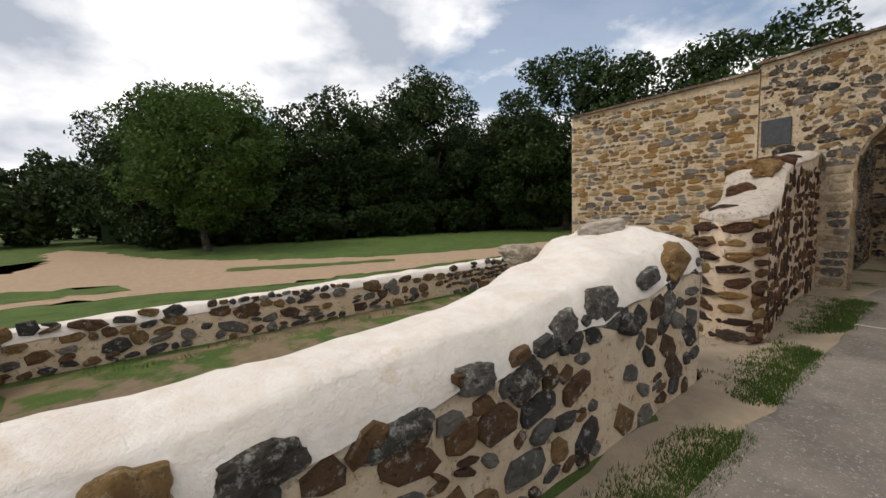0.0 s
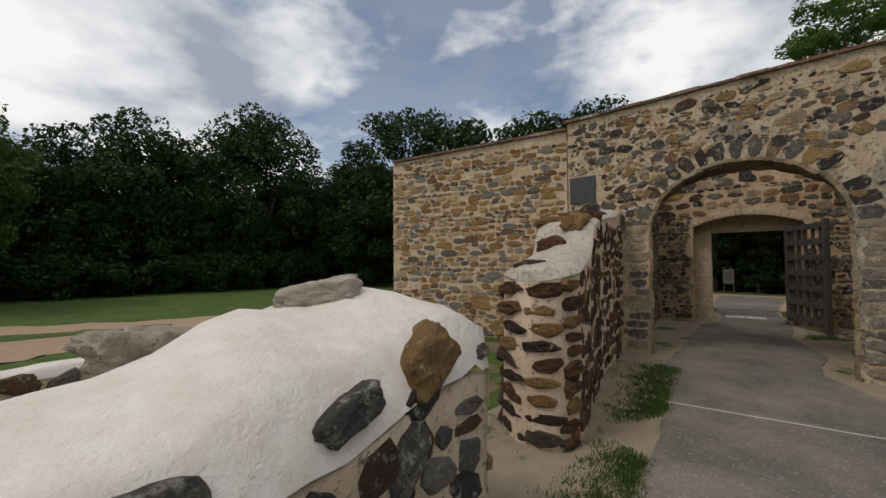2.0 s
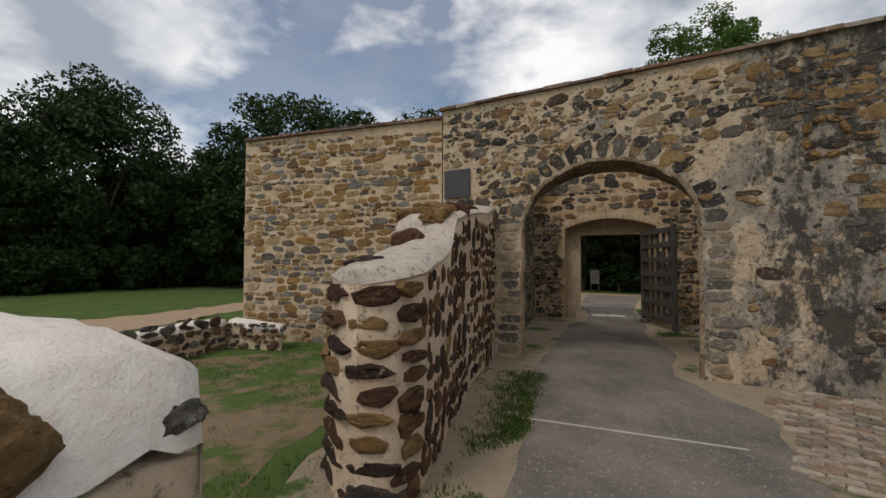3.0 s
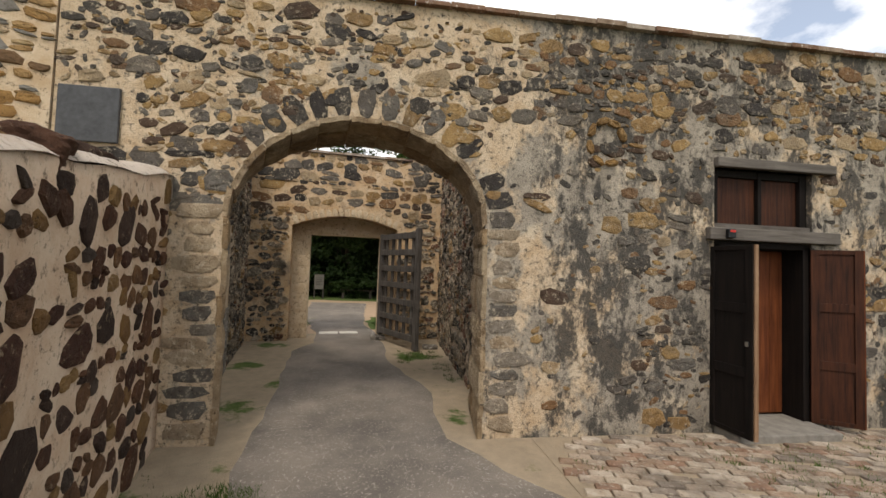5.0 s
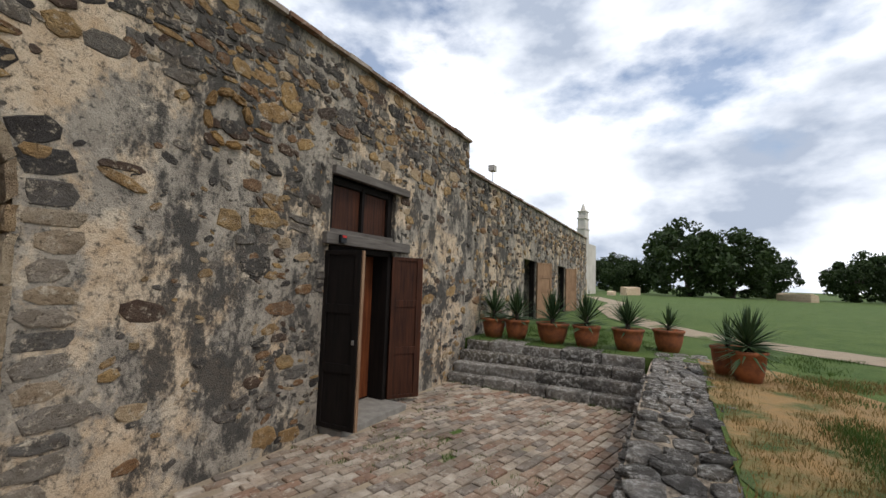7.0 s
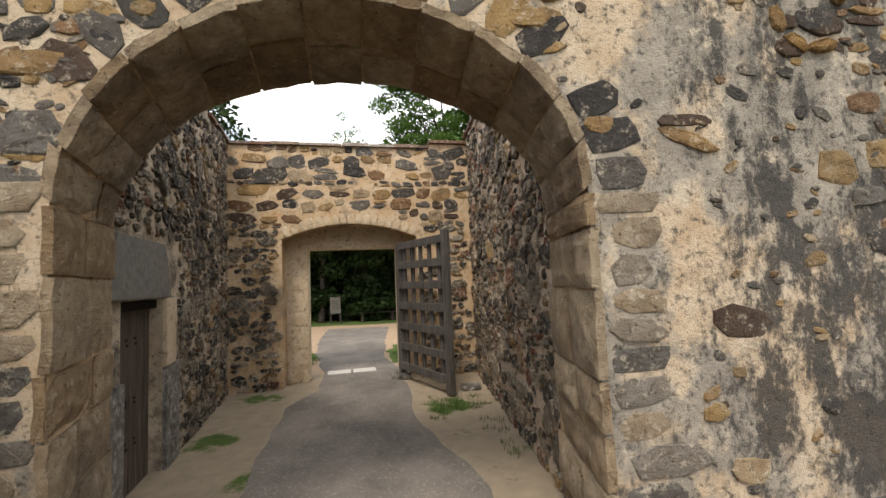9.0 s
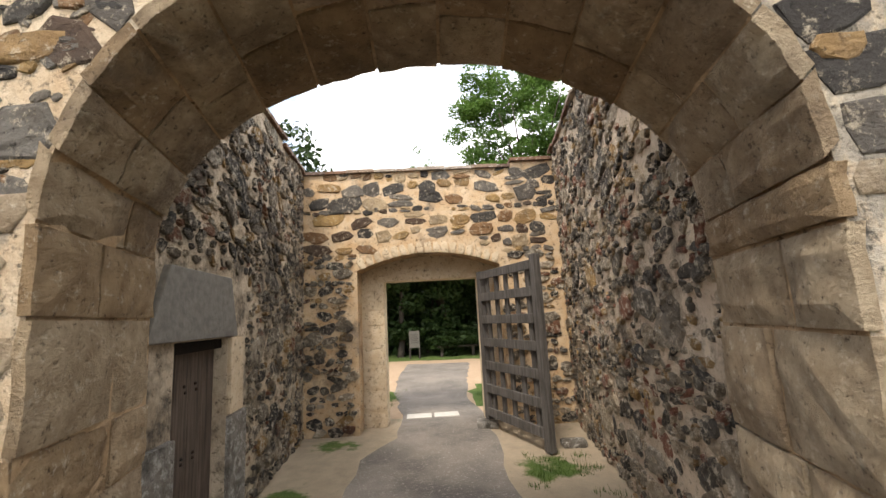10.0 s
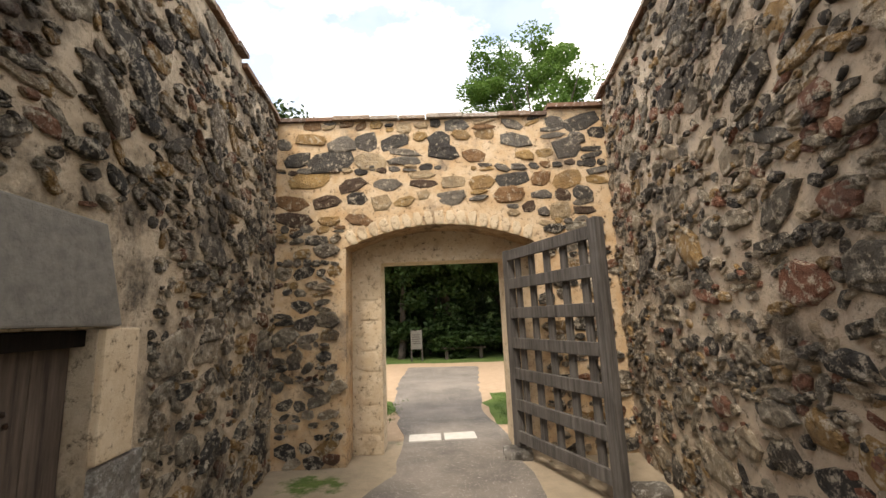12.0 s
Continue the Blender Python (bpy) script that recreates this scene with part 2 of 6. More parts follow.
BRICK = stone_mat("paving_brick", [(0.33, 0.235, 0.17), (0.42, 0.34, 0.265), (0.29, 0.18, 0.125), (0.46, 0.39, 0.31), (0.36, 0.29, 0.225), (0.25, 0.21, 0.175), (0.50, 0.43, 0.35)], (0.42, 0.37, 0.30), 0.58, 0.008, 0.6, (0.11, 0.092, 0.075))
COPING = stone_mat("coping_tile", [(0.22, 0.125, 0.08), (0.30, 0.22, 0.16), (0.16, 0.11, 0.085), (0.40, 0.34, 0.28)], (0.6, 0.55, 0.48), 0.60, 0.01)


def ground_mat(name, soil, soil2, grass=None, cover=(0.5, 0.58), scale=0.5, depth=0.03):
    m = Nodes(name)
    fine = m.noise(70, 6, 0.75, 3.0)
    mid = m.noise(6, 7, 0.65, 6.0)
    col = m.mix(m.ramp(mid, [(0.35, 0.0), (0.65, 1.0)]), soil, soil2)
    if grass:
        g = m.mix(m.ramp(m.noise(2.2, 6, 0.6, 17.0), [(0.35, 0.0), (0.65, 1.0)]), grass[0], grass[1])
        g = m.mix(m.ramp(fine, [(0.35, 0.7), (0.55, 0.0)]), g, m.mix(1.0, g, (0.35, 0.35, 0.3), "MULTIPLY"))
        col = m.mix(m.ramp(m.noise(scale, 8, 0.66, 12.0), [(cover[0], 0.0), (cover[1], 1.0)]), col, g)
    col = m.mix(m.ramp(fine, [(0.3, 0.6), (0.43, 0.0)]), col, m.mix(1.0, col, (0.5, 0.48, 0.45), "MULTIPLY"))
    return m.done(col, 0.97, m.mix(0.5, fine, mid), depth)


GRASS1, GRASS2 = (0.055, 0.10, 0.019), (0.105, 0.15, 0.034)
GROUND = ground_mat("lawn_ground", (0.20, 0.15, 0.085), (0.14, 0.12, 0.06), (GRASS1, GRASS2), (0.28, 0.36), 0.35)
DIRT = ground_mat("packed_dirt", (0.42, 0.30, 0.20), (0.34, 0.24, 0.155))
SAND = ground_mat("sandy_ground", (0.36, 0.285, 0.20), (0.28, 0.225, 0.16), (GRASS1, GRASS2), (0.56, 0.62), 1.1)
YARD = ground_mat("yard_ground", (0.24, 0.17, 0.105), (0.17, 0.13, 0.08), (GRASS1, GRASS2), (0.47, 0.54), 1.3)
TERRACE = ground_mat("terrace_grass", (0.33, 0.20, 0.08), (0.26, 0.18, 0.085), ((0.055, 0.095, 0.025), (0.09, 0.125, 0.04)), (0.50, 0.58), 0.7)


def asphalt_mat():
    m = Nodes("asphalt")
    chips = m.cells(75)
    fine = m.noise(110, 5, 0.7, 3.0)
    patch = m.noise(1.1, 7, 0.62, 6.0)
    col = m.mix(m.ramp(patch, [(0.38, 0.0), (0.62, 1.0)]), (0.12, 0.105, 0.092), (0.22, 0.19, 0.16))
    col = m.mix(m.ramp(m.noise(38, 6, 0.8, 9.0), [(0.56, 0.0), (0.61, 0.9)]), col, (0.42, 0.38, 0.33))
    col = m.mix(m.ramp(fine, [(0.28, 0.7), (0.42, 0.0)]), col, (0.03, 0.028, 0.026))
    return m.done(col, 0.9, m.mix(0.5, chips, fine), 0.01)


ASPHALT = asphalt_mat()


def wood_mat(name, a, b, axis=2, rough=0.75):
    """Sawn boards with grain along one axis, cracks and worn paler streaks."""
    m = Nodes(name)
    s = [26.0, 26.0, 26.0]
    s[axis] = 1.6
    vec = m.stretch(*s)
    grain = m.noise(1.0, 7, 0.65, 1.0, vec)
    wear = m.noise(3.0, 6, 0.6, 6.0)
    base = m.mix(m.rand, a, m.mix(1.0, a, (0.75, 0.72, 0.7), "MULTIPLY"))
    col = m.mix(m.ramp(grain, [(0.35, 0.0), (0.7, 1.0)]), base, b)
    col = m.mix(m.ramp(wear, [(0.45, 0.0), (0.75, 0.6)]), col, m.mix(1.0, col, (0.45, 0.42, 0.4), "MULTIPLY"))
    return m.done(col, rough, grain, 0.006, spec=0.18)


WOOD_RED = wood_mat("stained_wood", (0.085, 0.022, 0.008), (0.18, 0.055, 0.018), 2, 0.6)
WOOD_BLACK = wood_mat("dark_wood", (0.005, 0.004, 0.0035), (0.014, 0.009, 0.007), 2, 0.8)
WOOD_RUST = wood_mat("rusty_brown_wood", (0.024, 0.010, 0.006), (0.085, 0.028, 0.012), 2, 0.65)
WOOD_GREY = wood_mat("grey_oak", (0.060, 0.054, 0.050), (0.15, 0.135, 0.122), 2, 0.85)
WOOD_BEAM = wood_mat("grey_beam", (0.085, 0.075, 0.066), (0.17, 0.15, 0.13), 0, 0.85)
WOOD_DOOR = wood_mat("worn_door_wood", (0.050, 0.038, 0.030), (0.15, 0.115, 0.09), 2, 0.85)
WOOD_TAN = wood_mat("tan_wood", (0.26, 0.15, 0.085), (0.36, 0.23, 0.14), 2, 0.75)


def plain_mat(name, col, col2=None, rough=0.7, metal=0.0, scale=12, depth=0.004):
    m = Nodes(name)
    n = m.noise(scale, 6, 0.65, 2.0)
    c = m.mix(m.ramp(n, [(0.35, 0.0), (0.65, 1.0)]), col, col2 or tuple(v * 0.7 for v in col))
    return m.done(c, rough, n, depth, metal)


SLATE = plain_mat("slate", (0.075, 0.078, 0.082), (0.045, 0.046, 0.05), 0.6)
IRON = plain_mat("iron", (0.02, 0.019, 0.018), (0.05, 0.03, 0.02), 0.6, 0.8)
STEEL = plain_mat("steel", (0.55, 0.55, 0.56), None, 0.35, 1.0)
TERRACOTTA = plain_mat("terracotta", (0.34, 0.11, 0.038), (0.13, 0.045, 0.022), 0.75, 0, 7)
CONCRETE = plain_mat("pale_concrete", (0.50, 0.47, 0.42), (0.40, 0.37, 0.33), 0.9)
PLASTER_WHITE = plain_mat("white_plaster", (0.62, 0.58, 0.52), (0.48, 0.44, 0.38), 0.9, 0, 0.8)
PLASTIC = plain_mat("black_plastic", (0.012, 0.012, 0.013), None, 0.4)
RED = plain_mat("red_plastic", (0.55, 0.03, 0.02), None, 0.4)
SIGN = plain_mat("sign_panel", (0.13, 0.12, 0.10), (0.09, 0.085, 0.075), 0.6)
SIGN_POST = plain_mat("sign_post", (0.045, 0.035, 0.03), None, 0.7)
BARK = plain_mat("bark", (0.085, 0.068, 0.052), (0.03, 0.024, 0.02), 0.95, 0, 9, 0.03)
BENCH = plain_mat("dark_timber", (0.07, 0.055, 0.042), None, 0.8)
INTERIOR = plain_mat("interior_plaster", (0.30, 0.27, 0.23), (0.22, 0.2, 0.17), 0.9, 0, 2)
ROOM_FLOOR = plain_mat("room_floor", (0.10, 0.055, 0.035), None, 0.6)


def leaf_mat(name, a, b, trans=0.25):
    m = Nodes(name)
    col = m.mix(m.rand, a, b)
    col = m.mix(m.ramp(m.noise(1.3, 4, 0.6, 4.0), [(0.35, 0.0), (0.65, 1.0)]), col, m.mix(1.0, col, (0.6, 0.68, 0.6), "MULTIPLY"))
    mat = m.done(col, 0.6, spec=0.25)
    t = m.n.new("ShaderNodeBsdfTranslucent")
    m.l.new(col, t.inputs["Color"])
    s = m.n.new("ShaderNodeMixShader")
    s.inputs[0].default_value = trans
    m.l.new(m.bsdf.outputs[0], s.inputs[1])
    m.l.new(t.outputs[0], s.inputs[2])
    m.l.new(s.outputs[0], m.n["Material Output"].inputs["Surface"])
    return mat


LEAF_MAIN = leaf_mat("leaf_main", (0.055, 0.105, 0.02), (0.09, 0.145, 0.03))
LEAF_FRESH = leaf_mat("leaf_fresh", (0.085, 0.16, 0.03), (0.13, 0.21, 0.045), 0.4)
# darker than real foliage: the wood's deep shade is put into the leaf colour
LEAF_WOOD_SHADED = leaf_mat("leaf_wood_shaded", (0.020, 0.042, 0.010), (0.040, 0.070, 0.015), 0.12)
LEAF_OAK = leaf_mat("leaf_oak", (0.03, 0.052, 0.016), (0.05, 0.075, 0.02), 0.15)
YUCCA = leaf_mat("yucca_leaf", (0.04, 0.075, 0.032), (0.09, 0.13, 0.055), 0.1)
BLADE = leaf_mat("grass_blade", (0.055, 0.105, 0.018), (0.10, 0.15, 0.032), 0.25)
DRY = leaf_mat("dry_grass", (0.28, 0.17, 0.06), (0.20, 0.14, 0.05), 0.2)


# ---- mesh helpers ----
def link_bm(name, bm, material, smooth=False):
    me = bpy.data.meshes.new(name)
    bm.normal_update()
    bm.to_mesh(me)
    bm.free()
    me.materials.append(material)
    if smooth:
        me.shade_smooth()
    return new(name, me)


def part(name, bm, material, parent, label="", smooth=False):
    """One mesh object under a thing or a part."""
    ob = link_bm(name, bm, material, smooth)
    ob.parent = parent
    if label:
        tagged(ob, label)
    return ob


def empty(name, m=None):
    ob = new(name)
    ob.empty_display_size = 0.1
    if m is not None:
        ob.matrix_basis = m
    return ob


def box(bm, x0, x1, y0, y1, z0, z1, bevel=0.0, m=None):
    r = bmesh.ops.create_cube(bm, size=1.0)
    vs = r["verts"]
    bmesh.ops.scale(bm, vec=(x1 - x0, y1 - y0, z1 - z0), verts=vs)
    bmesh.ops.translate(bm, vec=((x0 + x1) / 2, (y0 + y1) / 2, (z0 + z1) / 2), verts=vs)
    if bevel > 0:
        es = list({e for v in vs for e in v.link_edges})
        g = bmesh.ops.bevel(bm, geom=es, offset=bevel, segments=2, affect="EDGES", profile=0.6)
        vs = list({v for f in g["faces"] for v in f.verts} | {v for v in vs if v.is_valid})
    if m is not None:
        bmesh.ops.transform(bm, matrix=m, verts=vs)
    return vs


def new_box(*a, **k):
    bm = bmesh.new()
    box(bm, *a, **k)
    return bm


def tube(bm, p, q, r0, r1, seg=8):
    """A tapered round bar from p to q."""
    p, q = Vector(p), Vector(q)
    d = q - p
    m = Matrix.Translation((p + q) / 2) @ d.to_track_quat("Z", "Y").to_matrix().to_4x4()
    bmesh.ops.create_cone(bm, cap_ends=True, segments=seg, radius1=r0, radius2=r1, depth=d.length, matrix=m)


def lathe(profile, seg=24):
    """A turned body from (radius, height) pairs."""
    bm = bmesh.new()
    rings = []
    for r, z in profile:
        rings.append([bm.verts.new((r * math.cos(2 * math.pi * i / seg), r * math.sin(2 * math.pi * i / seg), z)) for i in range(seg)])
    for a, b in zip(rings, rings[1:]):
        for i in range(seg):
            bm.faces.new((a[i], a[(i + 1) % seg], b[(i + 1) % seg], b[i]))
    bm.faces.new(list(reversed(rings[0])))
    return bm


class Plane:
    """A wall's own frame: u along its foot, v up, w out of its visible face."""

    def __init__(self, x0, y0, x1, y1, left_face=False):
        self.o = Vector((x0, y0, 0))
        d = Vector((x1 - x0, y1 - y0, 0))
        self.length = d.length
        self.u = d.normalized()
        n = Vector((self.u.y, -self.u.x, 0))
        self.w = -n if left_face else n
        self.m = Matrix(((self.u.x, 0, self.w.x, x0), (self.u.y, 0, self.w.y, y0), (0, 1, 0, 0), (0, 0, 0, 1)))

    def at(self, u, v, w=0.0):
        return self.o + self.u * u + self.w * w + Vector((0, 0, v))


def slab_wall(name, plane, thick, pieces, material, back_u=None):
    """A thick wall from upright strips (u0, u1, bottom0, bottom1, top0, top1) in its plane."""
    bm = bmesh.new()
    for u0, u1, b0, b1, t0, t1 in pieces:
        f = [bm.verts.new(plane.at(u, v)) for u, v in ((u0, b0), (u1, b1), (u1, t1), (u0, t0))]
        k = [bm.verts.new(plane.at(back_u(u) if back_u else u, v, -thick)) for u, v in ((u0, b0), (u1, b1), (u1, t1), (u0, t0))]
        bm.faces.new(f)
        bm.faces.new(k[::-1])
        for i in range(4):
            j = (i + 1) % 4
            bm.faces.new((f[j], f[i], k[i], k[j]))
    bmesh.ops.remove_doubles(bm, verts=bm.verts, dist=0.0005)
    bmesh.ops.recalc_face_normals(bm, faces=bm.faces)
    return tagged(link_bm(name, bm, material), kind="structure")


# ---- field stones ----
def stone_mesh(name, seed, material, n=8, square=0.0, broken=False):
    """An irregular stone with a broken, nearly flat face: 1 x 1 across, its face at height 1."""
    rng = random.Random(seed)
    n = max(5, n + rng.choice((-2, -1, 0, 0)))
    out = []
    for i in range(n):
        a = 2 * math.pi * (i + rng.uniform(-0.36, 0.36) * (1 - 0.6 * square)) / n
        c, s = math.cos(a), math.sin(a)
        sq = 1 / max(abs(c), abs(s))
        r = 0.5 * ((1 - square) + square * sq) * rng.uniform(0.70 + 0.24 * square, 1.14 - 0.10 * square)
        out.append((r * c, r * s))
    verts, faces = [], []
    for k, z, j in ((1.0, -0.6, 0.0), (0.98, 0.45, 0.07), (0.86, 0.95, 0.12), (0.48, 1.0, 0.2)):
        for x, y in out:
            verts.append((x * k + rng.uniform(-j, j) * 0.3, y * k + rng.uniform(-j, j) * 0.3, z + rng.uniform(-j, j) * 1.5))
    for r in range(3):
        for i in range(n):
            a, b = r * n + i, r * n + (i + 1) % n
            faces += [(a, b, b + n), (a, b + n, a + n)]
    verts.append((rng.uniform(-0.1, 0.1), rng.uniform(-0.1, 0.1), 1.0 + rng.uniform(-0.4, 0.2)))
    for i in range(n):
        faces.append((3 * n + i, 3 * n + (i + 1) % n, 4 * n))
    me = bpy.data.meshes.new(name)
    me.from_pydata(verts, [], faces)
    me.materials.append(material)
    if not broken:
        me.shade_smooth()
    return me


def boulder_set(name, material, count, seed, rough=0.5):
    """Rough lumps about 1 across: broken field stones seen all round."""
    out = []
    for k in range(count):
        bm = bmesh.new()
        bmesh.ops.create_icosphere(bm, subdivisions=4, radius=0.5)
        for v in bm.verts:
            d = v.co.normalized()
            o = Vector((seed + 3.7 * k, 1.3 * k, 0))
            lump = noise.noise(d * 1.1 + o) * 0.30 + noise.noise(d * 2.6 + o) * 0.16 + noise.noise(d * 6.5 + o) * 0.07 + noise.noise(d * 14 + o) * 0.035
            box_r = 1 / max(abs(d.x), abs(d.y), abs(d.z)) ** 0.55
            v.co = d * 0.46 * box_r * (1 + lump * 2 * rough)
        me = bpy.data.meshes.new(name)
        bm.to_mesh(me)
        bm.free()
        me.materials.append(material)
        out.append(me)
    return out


def stone_set(name, material, count=12, n=8, square=0.0, broken=False):
    return [stone_mesh(name, 100 + 7 * i, material, n, square, broken) for i in range(count)]


def lay(owner, name, meshes, poses, near=None, limit=300, rest_name="", seed=1):
    """Set stones into a wall: the nearest to a spot as parts of their own, the rest joined in one mesh."""
    rng = random.Random(seed)
    items = [(m, rng.randrange(len(meshes))) for m in poses]
    if near is not None:
        spot = Vector(near)
        items.sort(key=lambda it: (it[0].translation - spot).length)
    for m, k in items[:limit]:
        ob = new(name, meshes[k])
        ob.parent = owner
        ob.matrix_basis = m
    rest = items[limit:]
    if rest:
        base = [(np.array([v.co for v in me.vertices]), [tuple(p.vertices) for p in me.polygons]) for me in meshes]
        vs, fs, n = [], [], 0
        for m, k in rest:
            a = np.array(m)
            vs.append(base[k][0] @ a[:3, :3].T + a[:3, 3])
            fs += [tuple(i + n for i in f) for f in base[k][1]]
            n += len(base[k][0])
        me = bpy.data.meshes.new(rest_name or name)
        me.from_pydata(np.concatenate(vs).tolist(), [], fs)
        me.materials.append(meshes[0].materials[0])
        if meshes[0].polygons[0].use_smooth:
            me.shade_smooth()
        ob = new(rest_name or name, me)
        ob.parent = owner
        tagged(ob, kind="stuff")


def rubble(plane, u0, u1, v0, v1, rows, aspect, depth, keep, seed, gap=0.9, tilt=9, jitter=0.25):
    """Poses of roughly coursed stones over a stretch of wall. keep(u, v, w, h) says how likely one stays."""
    rng = random.Random(seed)
    poses = []
    v = v0
    while v < v1:
        h = rng.uniform(*rows)
        u = u0 - rng.uniform(0, 0.2)
        while u < u1:
            hh = h * rng.uniform(0.6, 1.15)
            w = hh * rng.uniform(*aspect)
            uc, vc = u + w / 2, v + h / 2 + rng.uniform(-jitter, jitter) * h
            if u0 <= uc - w * 0.3 and uc + w * 0.3 <= u1 and rng.random() < keep(uc, vc, w, hh):
                kind = rng.random()
                parts = [(uc, vc, w, hh)]
                if kind < 0.16:
                    f = rng.uniform(0.4, 0.6)
                    parts = [(uc - rng.uniform(-0.1, 0.1) * w, vc - hh * (1 - f) / 2, w * 0.95, hh * f), (uc, vc + hh * f / 2, w * 0.9, hh * (1 - f))]
                elif kind < 0.26:
                    parts = [(uc, vc, w * 1.22, hh * 1.3)]
                for a, b, c, e in parts:
                    poses.append(plane.m @ pose(a, b, 0, rng.gauss(0, 2), rng.gauss(0, 2), rng.gauss(0, tilt)) @ Matrix.Diagonal((c * gap, e * gap, rng.uniform(*depth), 1)))
            u += w
        v += h
    return poses


# ---- ground ----
G = -0.06          # level of the yard
T = 0.62           # level of the raised lawn


def smooth(a, b, x):
    k = min(1.0, max(0.0, (x - a) / (b - a)))
    return k * k * (3 - 2 * k)


def terrace_edge(y):
    return 2.5 + 3.2 * smooth(-6.0, -9.5, y)


def level(x, y):
    if y > -3.9:
        return T if (x > 8.0 and y < 0.6) else (T * smooth(26, 32, x) + G * (1 - smooth(26, 32, x)) if y > 0.6 else G)
    k = smooth(0.0, 0.02 + 2.5 * smooth(-6.0, -9.0, y), x - terrace_edge(y))
    return G + (T - G) * k


def spread(lo, hi, step, far):
    out = [lo + step * i for i in range(int((hi - lo) / step) + 1)]
    d, v = step, hi
    while v < far:
        d *= 1.35
        v += d
        out.append(v)
    d, v = step, lo
    while v > -far:
        d *= 1.35
        v -= d
        out.insert(0, v)
    return out


def build_ground():
    xs = sorted(set(spread(-12, 12, 0.5, 3000)) | {2.48, 2.53, 7.98, 8.03})
    ys = sorted(set(spread(-14, 12, 0.5, 3000)) | {-3.88, -3.93, 0.58, 0.63})
    verts = [(x, y, level(x, y)) for y in ys for x in xs]
    n = len(xs)
    faces = [(j * n + i, j * n + i + 1, (j + 1) * n + i + 1, (j + 1) * n + i) for j in range(len(ys) - 1) for i in range(n - 1)]
    me = bpy.data.meshes.new("ground")
    me.from_pydata(verts, [], faces)
    me.materials.append(GROUND)
    return tagged(new("ground", me), "short green lawn with bare earth showing through", kind="structure")


build_ground()


def sheet(name, outline, z, material, label, wobble=0.12, thick=0.0, seed=3, step=0.35):
    """A flat piece of ground with a ragged edge, z above nothing in particular."""
    rng = random.Random(seed)
    pts = []
    for (ax, ay), (bx, by) in zip(outline, outline[1:] + outline[:1]):
        k = max(1, int(math.hypot(bx - ax, by - ay) / step))
        for i in range(k):
            f = i / k
            pts.append((ax + (bx - ax) * f + rng.uniform(-wobble, wobble), ay + (by - ay) * f + rng.uniform(-wobble, wobble)))
    bm = bmesh.new()
    top = [bm.verts.new((x, y, z)) for x, y in pts]
    face = bm.faces.new(top)
    if thick:
        r = bmesh.ops.extrude_face_region(bm, geom=[face])
        bmesh.ops.translate(bm, vec=(0, 0, -thick), verts=[e for e in r["geom"] if isinstance(e, bmesh.types.BMVert)])
    bmesh.ops.triangulate(bm, faces=bm.faces)
    bmesh.ops.recalc_face_normals(bm, faces=bm.faces)
    return tagged(link_bm(name, bm, material), label, kind="structure")


sheet("gate_earth", [(-10.0, 6.6), (-3.0, 6.5), (-1.4, 6.45), (0.3, 6.6), (2.0, 6.8), (8.0, 7.0), (8.0, 15.6), (-2.4, 16.4), (-12.0, 16.6)], G + 0.012, DIRT, "pale packed earth beyond the gateway", 0.1)
sheet("grass_patch", [(0.12, 7.3), (1.6, 7.2), (2.0, 10.2), (0.0, 9.9), (-0.15, 8.6)], G + 0.018, GROUND, "patch of green grass beyond the gateway", 0.12)
sheet("grass_patch", [(-1.75, 6.7), (-1.72, 8.4), (-2.1, 9.4), (-3.2, 9.2), (-3.0, 6.8)], G + 0.018, GROUND, "patch of green grass beside the path outside the gateway", 0.12)
sheet("dirt_road", [(-7.0, -19.0), (-9.4, -15.8), (-9.6, -12.6), (-9.2, -8.6), (-9.8, -4.6), (-10.2, -1.9), (-11.4, 1.5), (-13.0, 6.0), (-13.0, 12.0), (-15.0, 12.0), (-14.0, 4.6), (-13.0, 0.0), (-13.4, -4.6), (-15.4, -8.6), (-18.6, -12.0), (-22.0, -14.0), (-27.0, -16.2), (-31.0, -18.8), (-28.0, -19.0), (-22.0, -17.0), (-17.6, -16.6), (-16.6, -20.0), (-14.0, -26.0), (-10.0, -26.0)], G + 0.008, DIRT, "wide pale reddish dirt road curving past the lawn", 0.25)
sheet("grass_strip", [(-12.6, -10.2), (-12.0, -7.6), (-11.7, -5.0), (-12.3, -4.8), (-12.9, -7.4), (-13.8, -9.9)], G + 0.016, GROUND, "narrow strip of grass lying in the dirt road", 0.2)
sheet("grass_strip", [(-10.4, -17.4), (-10.2, -14.6), (-10.6, -12.4), (-11.6, -12.9), (-12.2, -15.0), (-12.4, -17.4)], G + 0.016, GROUND, "patchy grass island in the dirt road", 0.3)
sheet("yard_earth", [(1.2, -13.5), (0.5, -10.0), (-0.1, -7.0), (-0.9, -5.8), (-1.7, -4.6), (-2.3, -0.1), (-2.6, 0.2), (-3.0, 5.5), (-1.8, 6.4), (-1.7, 7.6), (0.5, 7.6), (0.5, 6.4), (1.9, 5.9), (1.8, 0.9), (2.0, 0.05), (7.4, 0.05), (7.4, -3.4), (3.4, -3.7), (2.6, -4.2), (3.0, -8.0), (4.4, -13.5)], G + 0.006, SAND, "sandy bare earth with thin grass beside the path", 0.1)
